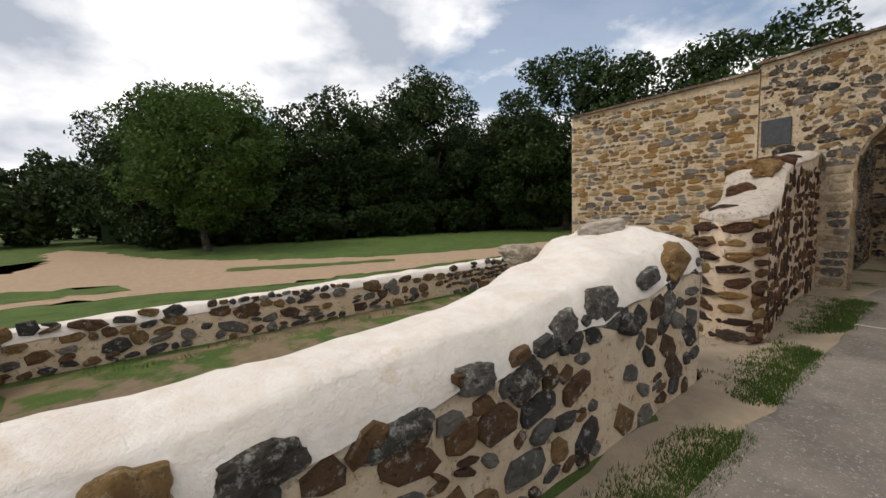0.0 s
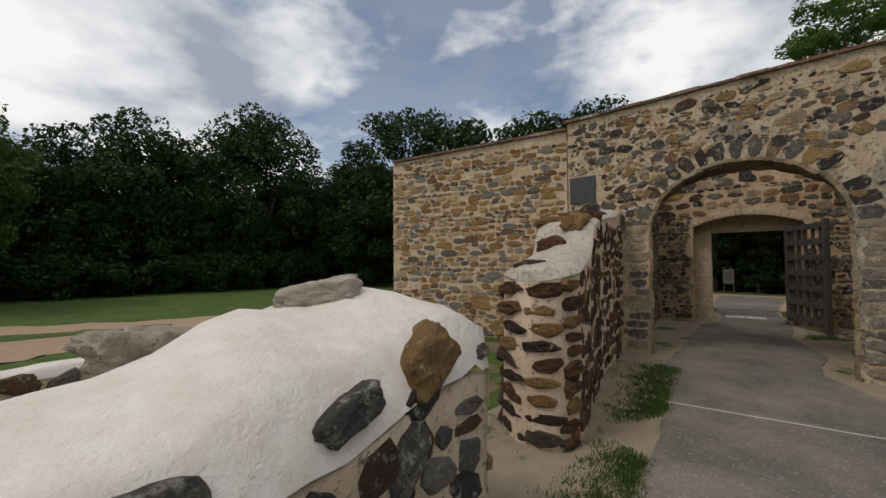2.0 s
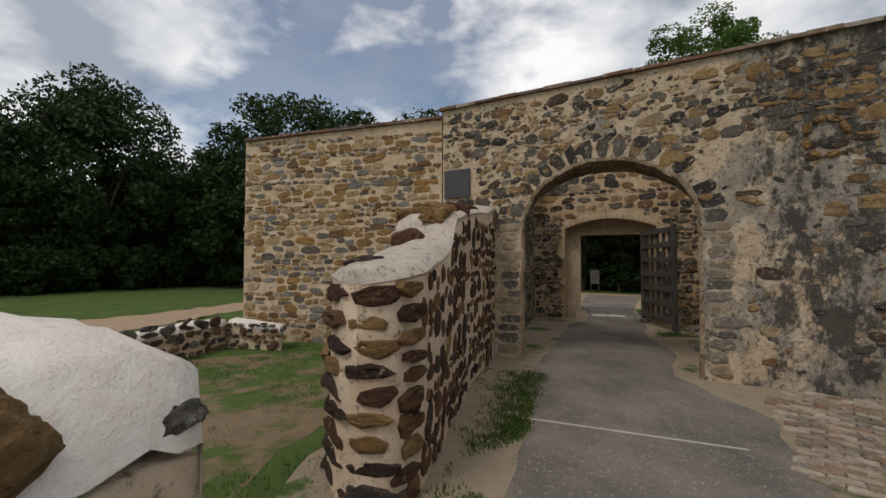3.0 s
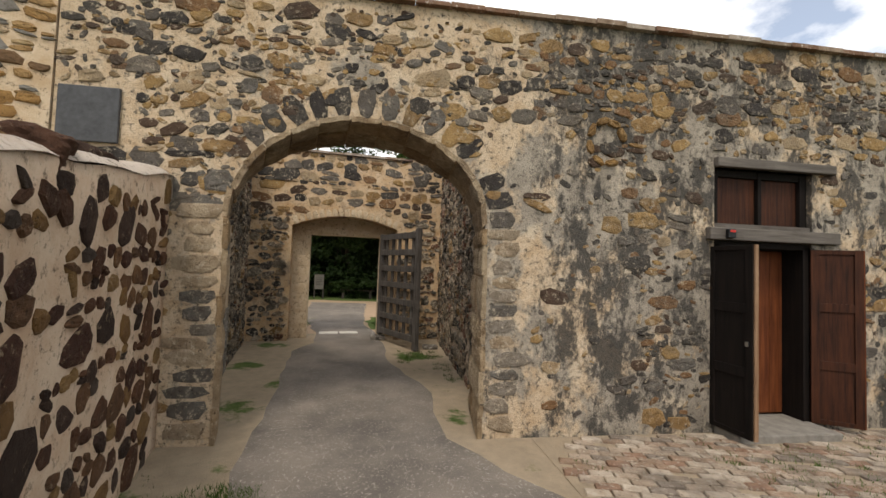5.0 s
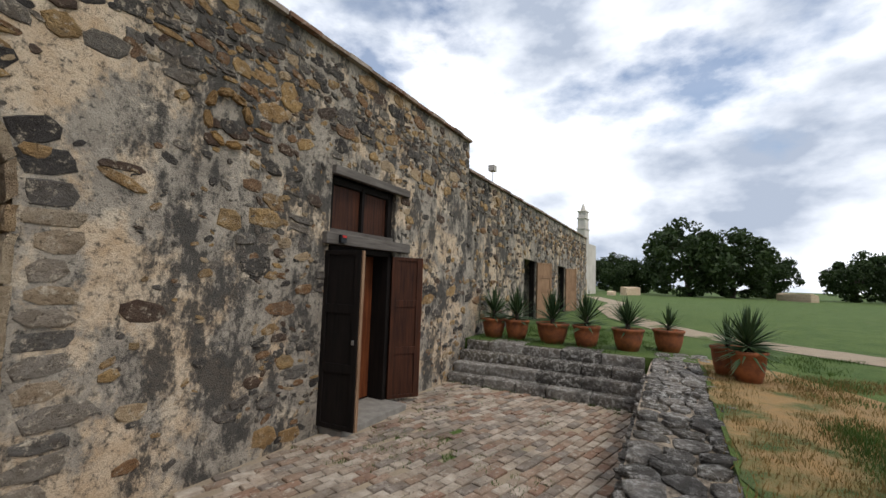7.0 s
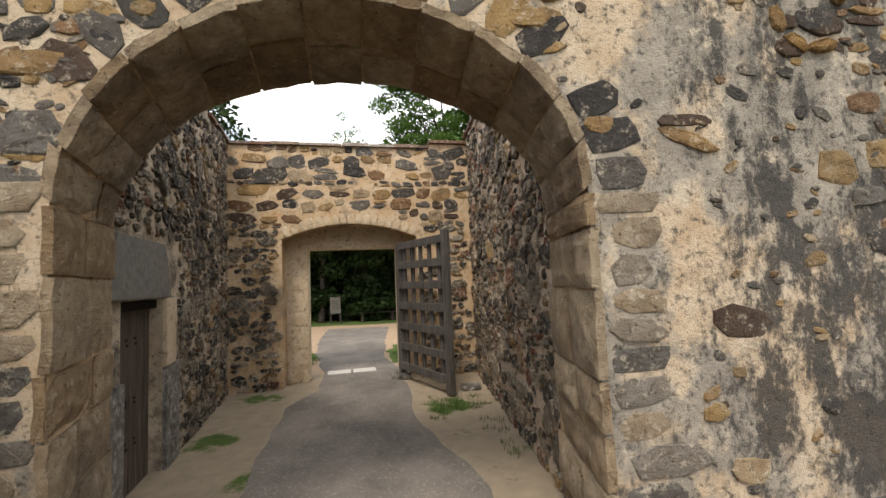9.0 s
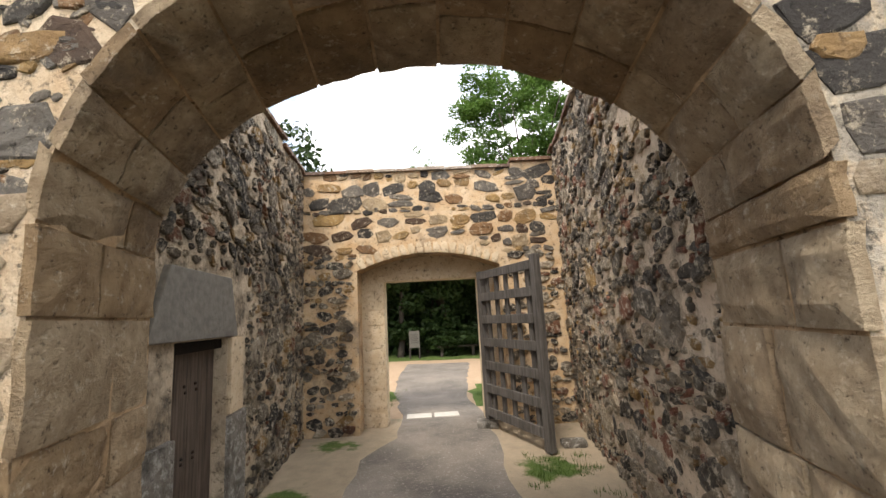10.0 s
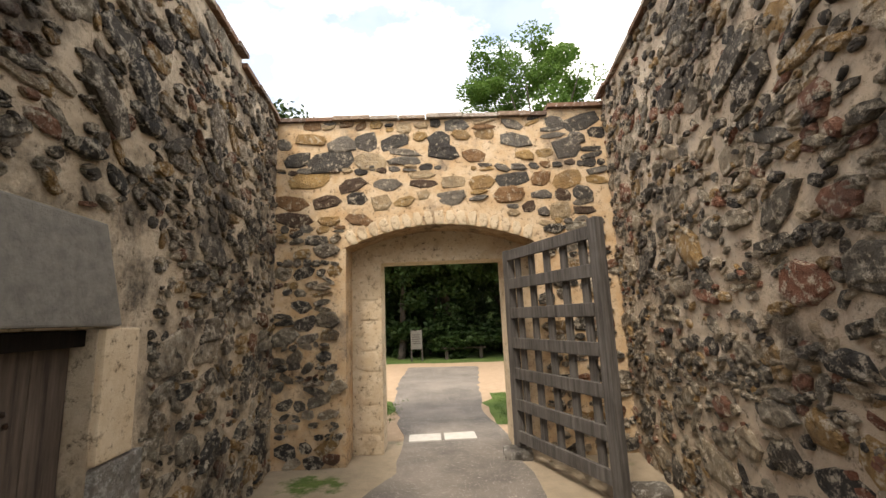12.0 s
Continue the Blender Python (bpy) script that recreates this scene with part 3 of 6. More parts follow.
sheet("ruin_yard", [(-0.4, -11.5), (-3.9, -12.2), (-4.6, -9.4), (-5.2, -6.4), (-6.0, -2.6), (-5.0, -1.4), (-3.0, -0.4), (-2.3, -3.0), (-1.6, -5.4), (-1.2, -7.0), (-0.7, -9.0)], G + 0.004, YARD, "trodden earth and patchy grass inside the ruined walls", 0.12)
path = sheet("asphalt_path", [(1.6, -13.5), (1.05, -10.0), (0.62, -7.7), (0.25, -5.8), (0.05, -4.8), (-0.39, -2.3), (-0.72, -1.6), (-0.86, -0.6), (-1.0, 0.7), (-1.2, 2.6), (-1.36, 4.3), (-1.15, 5.3), (-1.25, 6.4), (-2.0, 9.4), (-2.4, 12.0), (-2.7, 15.2), (-0.3, 15.0), (-0.25, 10.4), (-0.12, 8.0), (0.2, 6.5), (0.42, 4.9), (0.45, 3.6), (0.75, 2.5), (1.0, 1.6), (1.01, 0.0), (1.45, -0.7), (1.85, -1.2), (1.95, -3.0), (2.3, -4.6), (3.0, -7.8), (4.2, -13.5)], G + 0.02, ASPHALT, "worn grey asphalt path with loose pale gravel", 0.05, 0.06)

# pale expansion strip and the two concrete slabs beyond the gate
j = Plane(-0.30, -2.62, 1.55, -2.40)
bm = bmesh.new()
box(bm, 0, j.length, -0.014, 0.014, 0.0, 0.024)
bmesh.ops.transform(bm, matrix=Matrix.Translation((-0.30, -2.62, G)) @ pose(0, 0, 0, 0, 0, 6.8), verts=bm.verts)
tagged(link_bm("path_joint", bm, CONCRETE), "pale joint strip across the asphalt path", kind="structure")
for k, (ax, ay) in enumerate(((-1.17, 6.42), (-0.68, 6.49))):
    b = new_box(0, 0.45, 0, 0.34, 0, 0.03, bevel=0.006)
    bmesh.ops.transform(b, matrix=pose(ax, ay, G + 0.004, 0, 0, 8), verts=b.verts)
    tagged(link_bm("concrete_slab", b, CONCRETE), "pale concrete slab let into the asphalt path", "paving slab", "slabs in the path")

# ---- main front wall with the arch and the doorway ----
front = Plane(-2.80, 0.0, 7.82, 0.0)
X0 = -2.80


def front_top(x):
    return 4.43 + 0.009 * (x - X0)


ARCH_C, ARCH_R, SPRING, RISE = 0.05, 1.29, 2.14, 1.05


def arch_z(x):
    k = max(0.0, 1 - ((x - ARCH_C) / ARCH_R) ** 2)
    return SPRING + RISE * math.sqrt(k)


def strip(x0, x1, b0, b1, t0=None, t1=None):
    return (x0 - X0, x1 - X0, b0, b1, front_top(x0) if t0 is None else t0, front_top(x1) if t1 is None else t1)


pieces = [strip(X0, -2.2, -0.4, -0.4), strip(-2.2, ARCH_C - ARCH_R, -0.4, -0.4)]
NA = 28
ax = [ARCH_C - ARCH_R * math.cos(math.pi * i / NA) for i in range(NA + 1)]
for a, b in zip(ax, ax[1:]):
    pieces.append(strip(a, b, arch_z(a), arch_z(b)))
DX0, DX1 = 4.06, 5.38
pieces += [strip(ARCH_C + ARCH_R, 2.4, -0.4, -0.4), strip(2.4, DX0, -0.4, -0.4), strip(DX0, DX1, 2.99, 2.99), strip(DX1, 7.82, -0.4, -0.4)]


def splay(x):
    """The passage widens towards the court: where a spot of the front comes out at the back."""
    marks = ((-2.80, -2.80), (-2.2, -2.2), (ARCH_C - ARCH_R, -1.56), (ARCH_C + ARCH_R, 1.45), (2.4, 2.4), (8.0, 8.0))
    for (p, q), (r, s) in zip(marks, marks[1:]):
        if x <= r:
            return q + (s - q) * (x - p) / (r - p)
    return x


wall_front = slab_wall("wall_front", front, 0.9, pieces, FACADE, lambda u: splay(u + X0) - X0)
tagged(wall_front, "tall rubble front wall with weathered grey plaster and a round arch")

# brown lining of the arch: jambs and soffit a little proud of the core
bm = bmesh.new()
JZ = [G - 0.2 + (SPRING - G + 0.2) * i / 12 for i in range(13)]
prof = [(ARCH_C - ARCH_R, z) for z in JZ] + [(x, arch_z(x)) for x in ax[1:-1]] + [(ARCH_C + ARCH_R, z) for z in reversed(JZ)]
rng = random.Random(5)
NW = 8
ring = []
for i, (x, z) in enumerate(prof):
    dx, dz = ARCH_C - x, (SPRING - z if z > SPRING else 0)
    d = math.hypot(dx, dz) or 1
    row = []
    for k in range(NW + 1):
        inn = rng.uniform(0.002, 0.012)
        row.append(bm.verts.new((x + (splay(x) - x) * k / NW + dx / d * inn, -0.006 + 0.912 * k / NW, z + dz / d * inn)))
    ring.append(row)
for a, b in zip(ring, ring[1:]):
    for k in range(NW):
        bm.faces.new((a[k], a[k + 1], b[k + 1], b[k]))
lining = part("arch_lining", bm, SOFFIT, wall_front, "brown worn stone lining of the arch", True)

def lining_block(rng, a0, a1, y0, y1, jamb=0):
    """One dressed block of the arch: between two angles of the soffit, or two heights of a jamb (-1 or 1)."""
    t = rng.uniform(0.03, 0.055)
    g = 0.008
    bm = bmesh.new()
    grid = []
    nu, nv = 4, 4
    for i in range(nu + 1):
        row = []
        for k in range(nv + 1):
            f, h = i / nu, k / nv
            y = y0 + g + (y1 - y0 - 2 * g) * h
            edge = 1 if i in (0, nu) or k in (0, nv) else 0
            inn = t - 0.022 * edge + rng.uniform(-0.009, 0.009)
            if jamb:
                x = ARCH_C + jamb * ARCH_R
                z = a0 + g + (a1 - a0 - 2 * g) * f
                px, pz, nx, nz = x, z, -jamb, 0.0
            else:
                a = a0 + 0.006 + (a1 - a0 - 0.012) * f
                px, pz = ARCH_C - ARCH_R * math.cos(a), SPRING + RISE * math.sin(a)
                nx, nz = math.cos(a), -math.sin(a)
            px += (splay(px) - px) * y / 0.9
            row.append(bm.verts.new((px + nx * inn, y, pz + nz * inn)))
        grid.append(row)
    for p, q in zip(grid, grid[1:]):
        for k in range(nv):
            bm.faces.new((p[k], p[k + 1], q[k + 1], q[k]))
    rim = [grid[0][k] for k in range(nv)] + [grid[i][nv] for i in range(nu)] + [grid[nu][k] for k in range(nv, 0, -1)] + [grid[i][0] for i in range(nu, 0, -1)]
    out = []
    for v in rim:
        out.append(bm.verts.new((v.co.x + (v.co.x - ARCH_C) * 0.04, v.co.y, v.co.z + (0.05 if v.co.z > SPRING else 0.0))))
    for i in range(len(rim)):
        j = (i + 1) % len(rim)
        bm.faces.new((rim[i], out[i], out[j], rim[j]))
    bmesh.ops.recalc_face_normals(bm, faces=bm.faces)
    part("voussoir" if not jamb else "jamb_block", bm, STONE_VOUSSOIR, wall_front)


rng = random.Random(15)
NV = 13
for i in range(NV):
    cut = rng.uniform(0.32, 0.58)
    for y0, y1 in ((-0.02, cut), (cut, 0.91)):
        lining_block(rng, math.pi * i / NV, math.pi * (i + 1) / NV, y0, y1)
for s_ in (-1, 1):
    z = G
    while z < SPRING - 0.05:
        h = min(rng.uniform(0.24, 0.46), SPRING - z)
        if SPRING - z - h < 0.12:
            h = SPRING - z
        cut = rng.uniform(0.25, 0.62)
        for y0, y1 in ((-0.02, cut), (cut, 0.91)):
            lining_block(rng, z, z + h, y0, y1, s_)
        z += h

# long lower wall further on, wall beside the arch, court walls
far = Plane(7.82, 0.06, 24.0, 0.58)


def fs(u0, u1, b0, b1, t0=None, t1=None):
    return (u0, u1, b0, b1, 3.97 + 0.018 * u0 if t0 is None else t0, 3.97 + 0.018 * u1 if t1 is None else t1)


FD = ((4.25, 5.65), (8.9, 10.4))
fp = [fs(0, 4.25, 0, 0), fs(4.25, 5.65, 2.46, 2.46), fs(5.65, 8.9, 0, 0), fs(8.9, 10.4, 2.47, 2.47), fs(10.4, far.length, 0, 0)]
wall_far = tagged(slab_wall("wall_far", far, 0.7, fp, FACADE), "long low plastered rubble wall running off along the lawn")

side = Plane(-6.90, -1.20, -2.81, -0.02)
wall_side = tagged(slab_wall("wall_side", side, 0.8, [(0, side.length, -0.4, -0.4, 4.10, 4.28)], MORTAR_BUFF), "wall of small ochre and grey stones in buff mortar")
back_side = Plane(-6.88, 6.2, -6.88, -0.30)
tagged(slab_wall("wall_side_return", back_side, 0.8, [(0, back_side.length, -0.4, -0.4, 4.1, 4.1)], MORTAR_BUFF), "plain rubble return wall")

court_l = Plane(-1.80, 0.9, -2.64, 5.43)
PD0, PD1, PDZ = 0.70, 1.62, 1.65
wall_court_l = slab_wall("wall_court_west", court_l, 0.7, [(0, PD0, -0.4, -0.4, 4.36, 4.36), (PD0, PD1, PDZ, PDZ, 4.36, 4.36), (PD1, 3.35, -0.4, -0.4, 4.36, 4.36), (3.35, court_l.length, -0.4, -0.4, 4.27, 4.27)], MORTAR_DARK)
tagged(wall_court_l, "dark rough rubble wall of the open court")
court_r = Plane(1.70, 5.95, 1.60, 0.9)
wall_court_r = slab_wall("wall_court_east", court_r, 0.7, [(0, court_r.length, -0.4, -0.4, 4.47, 4.47)], MORTAR_EAST)
tagged(wall_court_r, "rough rubble wall of the open court")
back = Plane(-2.64, 5.43, 1.70, 5.92)
RU0, RU1, OU0, OU1, OZ = 0.89, 3.30, 1.28, 2.95, 2.40


def gate_arch(u):
    k = (u - (RU0 + RU1) / 2) / ((RU1 - RU0) / 2)
    return 2.56 + 0.26 * (1 - k * k)


bp = [(-0.6, RU0, -0.4, -0.4, 4.26, 4.26)]
for i in range(12):
    a, b = RU0 + (RU1 - RU0) * i / 12, RU0 + (RU1 - RU0) * (i + 1) / 12
    bp.append((a, b, gate_arch(a), gate_arch(b), 4.26, 4.26))
bp += [(RU1, 3.62, -0.4, -0.4, 4.26, 4.26), (3.62, back.length + 0.3, -0.4, -0.4, 4.36, 4.36)]
wall_back = tagged(slab_wall("wall_court_north", back, 0.42, bp, MORTAR_ORANGE), "rubble wall over the gateway with dark stones in orange mortar")
inner = Plane(*back.at(0, 0, -0.42).xy, *back.at(back.length, 0, -0.42).xy)
wall_gate = tagged(slab_wall("wall_gateway", inner, 0.42, [(-0.6, OU0, -0.4, -0.4, 4.2, 4.2), (OU0, OU1, OZ, OZ, 4.2, 4.2), (OU1, back.length + 0.3, -0.4, -0.4, 4.2, 4.2)], DRESSED), "dressed stone jambs and lintel of the gateway")

# brown soffit of the gateway recess
bm = bmesh.new()
prev = None
for i in range(13):
    u = RU0 + (RU1 - RU0) * i / 12
    a, b = bm.verts.new(back.at(u, gate_arch(u) - 0.006, 0.004)), bm.verts.new(back.at(u, gate_arch(u) - 0.006, -0.416))
    if prev:
        bm.faces.new((prev[0], a, b, prev[1]))
    prev = (a, b)
part("recess_soffit", bm, SOFFIT, wall_back, "smoke-brown plastered soffit")

# the room behind the doorway: closed and dark
for nm, p, t, pc in (("wall_room_back", Plane(2.6, 5.2, 7.2, 5.2), 0.3, [(0, 4.6, -0.4, -0.4, 3.5, 3.5)]), ("wall_room_west", Plane(2.6, 0.9, 2.6, 5.2), 0.3, [(0, 4.3, -0.4, -0.4, 3.5, 3.5)]), ("wall_room_east", Plane(6.9, 5.2, 6.9, 0.9), 0.3, [(0, 4.3, -0.4, -0.4, 3.5, 3.5)])):
    tagged(slab_wall(nm, p, t, pc, INTERIOR), "plain inner wall of the dark room")
tagged(link_bm("room_ceiling", new_box(2.3, 7.2, 0.9, 5.5, 3.2, 3.4), INTERIOR), "plain ceiling of the dark room", kind="structure")
tagged(link_bm("room_floor", new_box(2.6, 6.9, 0.31, 5.2, -0.2, 0.03), ROOM_FLOOR), "dark red tile floor of the room", kind="structure")
for a, b in FD:
    bm = bmesh.new()
    c0, c1 = far.at(a - 0.3, 0, -0.7), far.at(b + 0.3, 0, -0.7)
    box(bm, 0, (c1 - c0).length, 1.2, 1.4, 0.3, 3.0)
    box(bm, -0.2, 0.0, 0.0, 1.4, 0.3, 3.0)
    box(bm, (c1 - c0).length, (c1 - c0).length + 0.2, 0.0, 1.4, 0.3, 3.0)
    box(bm, 0, (c1 - c0).length, 0.0, 1.4, 2.9, 3.1)
    bmesh.ops.transform(bm, matrix=Matrix.Translation(c0), verts=bm.verts)
    tagged(link_bm("wall_room_far", bm, INTERIOR), "plain walls of a dark room behind a door", kind="structure")


# ---- copings: rows of thin tiles along the wall tops ----
def coping(owner, plane, thick, u0, u1, top, step=0.42, seed=1):
    rng = random.Random(seed)
    u = u0
    while u < u1 - 0.05:
        w = min(step * rng.uniform(0.8, 1.2), u1 - u)
        z0, z1 = top(u), top(u + w)
        bm = bmesh.new()
        o = rng.uniform(0.05, 0.08)
        t = rng.uniform(0.045, 0.06)
        v = [bm.verts.new(plane.at(a, z + h, q)) for h in (0.002, t) for a, z, q in ((u + 0.004, z0, o), (u + w - 0.004, z1, o), (u + w - 0.004, z1, -thick - 0.05), (u + 0.004, z0, -thick - 0.05))]
        for f in ((3, 2, 1, 0), (4, 5, 6, 7), (0, 1, 5, 4), (1, 2, 6, 5), (2, 3, 7, 6), (3, 0, 4, 7)):
            bm.faces.new([v[i] for i in f])
        part("coping_tile", bm, COPING, owner)
        u += w


coping(wall_front, front, 0.9, -0.05, front.length, lambda u: front_top(u + X0), seed=1)
coping(wall_far, far, 0.7, 0, far.length, lambda u: 3.97 + 0.018 * u, seed=2)
coping(wall_side, side, 0.8, 0, side.length, lambda u: 4.10 + 0.18 * u / side.length, seed=3)
coping(wall_back, back, 0.42, 0.0, 3.6, lambda u: 4.26, seed=4)
coping(wall_back, back, 0.42, 3.6, back.length, lambda u: 4.36, seed=5)
coping(wall_court_l, court_l, 0.7, 0, 3.35, lambda u: 4.36, seed=6)
coping(wall_court_l, court_l, 0.7, 3.35, court_l.length - 0.02, lambda u: 4.27, seed=7)
coping(wall_court_r, court_r, 0.7, 0.05, court_r.length, lambda u: 4.47, seed=8)


# ---- low ruin walls: body with a lumpy limewashed cap ----
def low_wall(name, sections, body_mat, cap_mat, label, cap_label, lump=0.035, seed=2, cap_t=0.05, skirt=0.10):
    """sections: right foot (x, y), right top z, left foot (x, y), left top z, middle rise; in order along the wall."""
    rng = random.Random(seed)
    dense = []
    for (a, b) in zip(sections, sections[1:]):
        d = math.hypot(b[0][0] - a[0][0], b[0][1] - a[0][1])
        k = max(2, int(d / 0.14))
        for i in range(k):
            f = i / k
            g = f * f * (3 - 2 * f)
            dense.append(tuple((tuple(p + (q - p) * f for p, q in zip(va, vb)) if isinstance(va, tuple) else va + (vb - va) * g) for va, vb in zip(a, b)))
    dense.append(sections[-1])
    NC = 12
    bm, cap = bmesh.new(), bmesh.new()
    brow, crow = [], []
    for i, (r, zr, l, zl, rise) in enumerate(dense):
        row = []
        for z in (-0.35, 0.0, 0.3, 0.6, 0.85, 1.0):
            row.append(bm.verts.new((r[0] + rng.uniform(-0.008, 0.008), r[1] + rng.uniform(-0.012, 0.012), (zr - 1.9 * skirt - 0.01 if z > 0 else 1) * z)))
        for z in (1.0, 0.6, 0.2, -0.35):
            row.append(bm.verts.new((l[0] + 0.05 * z + rng.uniform(-0.012, 0.012), l[1], (zl - 1.9 * skirt - 0.01 if z > 0 else 1) * z)))
        brow.append(row)
        line = []
        for k in range(NC + 1):
            f = k / NC
            x, y = r[0] + (l[0] - r[0] + 0.05) * f, r[1] + (l[1] - r[1]) * f
            z = zr + (zl - zr) * (f * f * (3 - 2 * f)) + rise * math.sin(math.pi * f) ** 0.7
            n = noise.noise(Vector((x * 2.1, y * 2.1, 3.1))) * lump * 1.6 + noise.noise(Vector((x * 6, y * 6, 8.1))) * lump * 0.6
            edge = 1 - abs(2 * f - 1) ** 6
            z += cap_t * edge + n * (0.35 + 0.65 * edge)
            if k == 0:
                z -= cap_t + skirt * (1.1 + 1.3 * abs(noise.noise(Vector((x * 3.3, y * 3.3, 1.0)))))
                x += 0.016
            elif k == 1:
                x += 0.01
            elif k == NC:
                z -= skirt
                x -= 0.03
            line.append(cap.verts.new((x, y, z)))
        crow.append(line)
    for rows, b in ((brow, bm), (crow, cap)):
        for a, c in zip(rows, rows[1:]):
            for k in range(len(a) - 1):
                b.faces.new((a[k], c[k], c[k + 1], a[k + 1]))
    for e in (brow[0], brow[-1]):
        bm.faces.new(e)
    for e in (crow[0], crow[-1]):
        low = [cap.verts.new((v.co.x, v.co.y, v.co.z - 0.22)) for v in e]
        for k in range(len(e) - 1):
            cap.faces.new((e[k], e[k + 1], low[k + 1], low[k]))
    for b in (bm, cap):
        bmesh.ops.recalc_face_normals(b, faces=b.faces)
    body = tagged(link_bm(name, bm, body_mat, True), label, kind="structure")
    part("limewash_cap", cap, cap_mat, body, cap_label, True)
    return body


ruin_front = low_wall("ruin_wall_front", [
    ((1.15, -13.2), 0.84, (0.40, -13.0), 0.84, 0.06),
    ((0.62, -10.8), 0.86, (-0.12, -10.6), 0.86, 0.07),
    ((0.38, -9.67), 0.91, (-0.38, -9.5), 0.90, 0.07),
    ((0.24, -8.9), 0.95, (-0.58, -8.7), 0.95, 0.07),
    ((0.06, -7.8), 1.06, (-0.92, -7.75), 1.10, 0.09),
    ((-0.04, -7.34), 1.12, (-1.28, -7.15), 1.26, 0.11),
    ((-0.18, -6.7), 1.19, (-1.5, -6.6), 1.33, 0.15),
    ((-0.28, -6.25), 1.21, (-1.3, -6.15), 1.18, 0.12),
    ((-0.32, -6.08), 1.17, (-0.85, -6.0), 1.10, 0.05)],
    MORTAR_LOW, LIMEWASH, "low ruined wall of dark field stones in buff mortar", "thick smooth white lime cap", 0.04, 2)

ruin_back = low_wall("ruin_wall_back", [
    ((-4.02, -12.5), 0.44, (-4.45, -12.6), 0.44, 0.02),
    ((-4.45, -10.4), 0.45, (-4.88, -10.5), 0.45, 0.02),
    ((-4.90, -8.2), 0.46, (-5.32, -8.35), 0.46, 0.02),
    ((-5.35, -6.2), 0.46, (-5.78, -6.35), 0.46, 0.02),
    ((-5.85, -4.2), 0.45, (-6.27, -4.35), 0.45, 0.02),
    ((-6.40, -1.9), 0.44, (-6.82, -2.0), 0.44, 0.02)],
    MORTAR_LOW, LIMEWASH, "long low ruined wall beside the lawn", "thin white lime cap", 0.02, 5, 0.03, 0.03)
ruin_return = low_wall("ruin_wall_return", [
    ((-4.3, -12.75), 0.46, (-4.3, -12.25), 0.46, 0.02),
    ((-3.2, -12.9), 0.50, (-3.2, -12.4), 0.48, 0.02),
    ((-2.2, -13.05), 0.52, (-2.2, -12.55), 0.50, 0.02)],
    MORTAR_LOW, LIMEWASH, "short low return of the ruined wall", "thin white lime cap", 0.02, 6, 0.03, 0.03)
ruin_end = low_wall("ruin_wall_end", [
    ((-5.3, -1.55), 0.36, (-5.6, -1.30), 0.36, 0.02),
    ((-6.4, -1.90), 0.42, (-6.5, -1.55), 0.42, 0.02)],
    MORTAR_LOW, LIMEWASH, "crumbled end of the low ruined wall", "thin white lime cap", 0.02, 7, 0.03, 0.03)

# ---- buttress wall: rounded nose, stepped top ----
buttress = low_wall("buttress_wall", [
    ((-0.86, -4.7), 1.44, (-1.05, -4.68), 1.44, 0.05),
    ((-0.64, -4.6), 1.48, (-1.36, -4.45), 1.48, 0.07),
    ((-0.6, -4.32), 1.52, (-1.52, -4.1), 1.52, 0.09),
    ((-0.78, -3.75), 1.6, (-1.7, -3.5), 1.6, 0.1),
    ((-0.94, -3.25), 1.7, (-1.88, -3.0), 1.7, 0.08),
    ((-1.085, -2.8), 2.08, (-2.02, -2.6), 2.08, 0.06),
    ((-1.34, -2.0), 2.22, (-2.22, -1.85), 2.22, 0.04),
    ((-1.52, -1.1), 2.34, (-2.42, -1.0), 2.34, 0.05),
    ((-1.74, -0.02), 2.52, (-2.62, -0.02), 2.52, 0.05)],
    MORTAR_PINK, CAP_GREY, "rough buttress wall of red-brown stones in pale mortar", "pale weathered mortar along the stepped top", 0.025, 4, 0.015, 0.01)

# ---- steps, retaining wall, terrace ----
steps = empty("stone_steps", pose(0, 0, 0))
tagged(steps, "broad worn grey stone steps up to the raised lawn", "steps")
STEP_X, STEP_Z = (7.12, 7.38, 7.64, 7.90), (0.11, 0.28, 0.45, 0.62)
for k in range(4):
    x0, z1 = STEP_X[k], STEP_Z[k]
    z0 = (G - 0.2) if k == 0 else STEP_Z[k - 1] - 0.02
    rng = random.Random(40 + k)
    y = -0.02
    while y > -3.16:
        w = min(rng.uniform(0.45, 0.95), y + 3.18)
        if y - w > -3.18 and y - w < -2.95:
            w = y + 3.18
        b = new_box(x0 + rng.uniform(-0.02, 0.02), x0 + 0.42 if k < 3 else x0 + 0.5, y - w + 0.006, y - 0.004, z0, z1 + rng.uniform(-0.012, 0.008), bevel=0.025)
        part("tread_stone", b, STONE_STEP, steps, smooth=True)
        y -= w

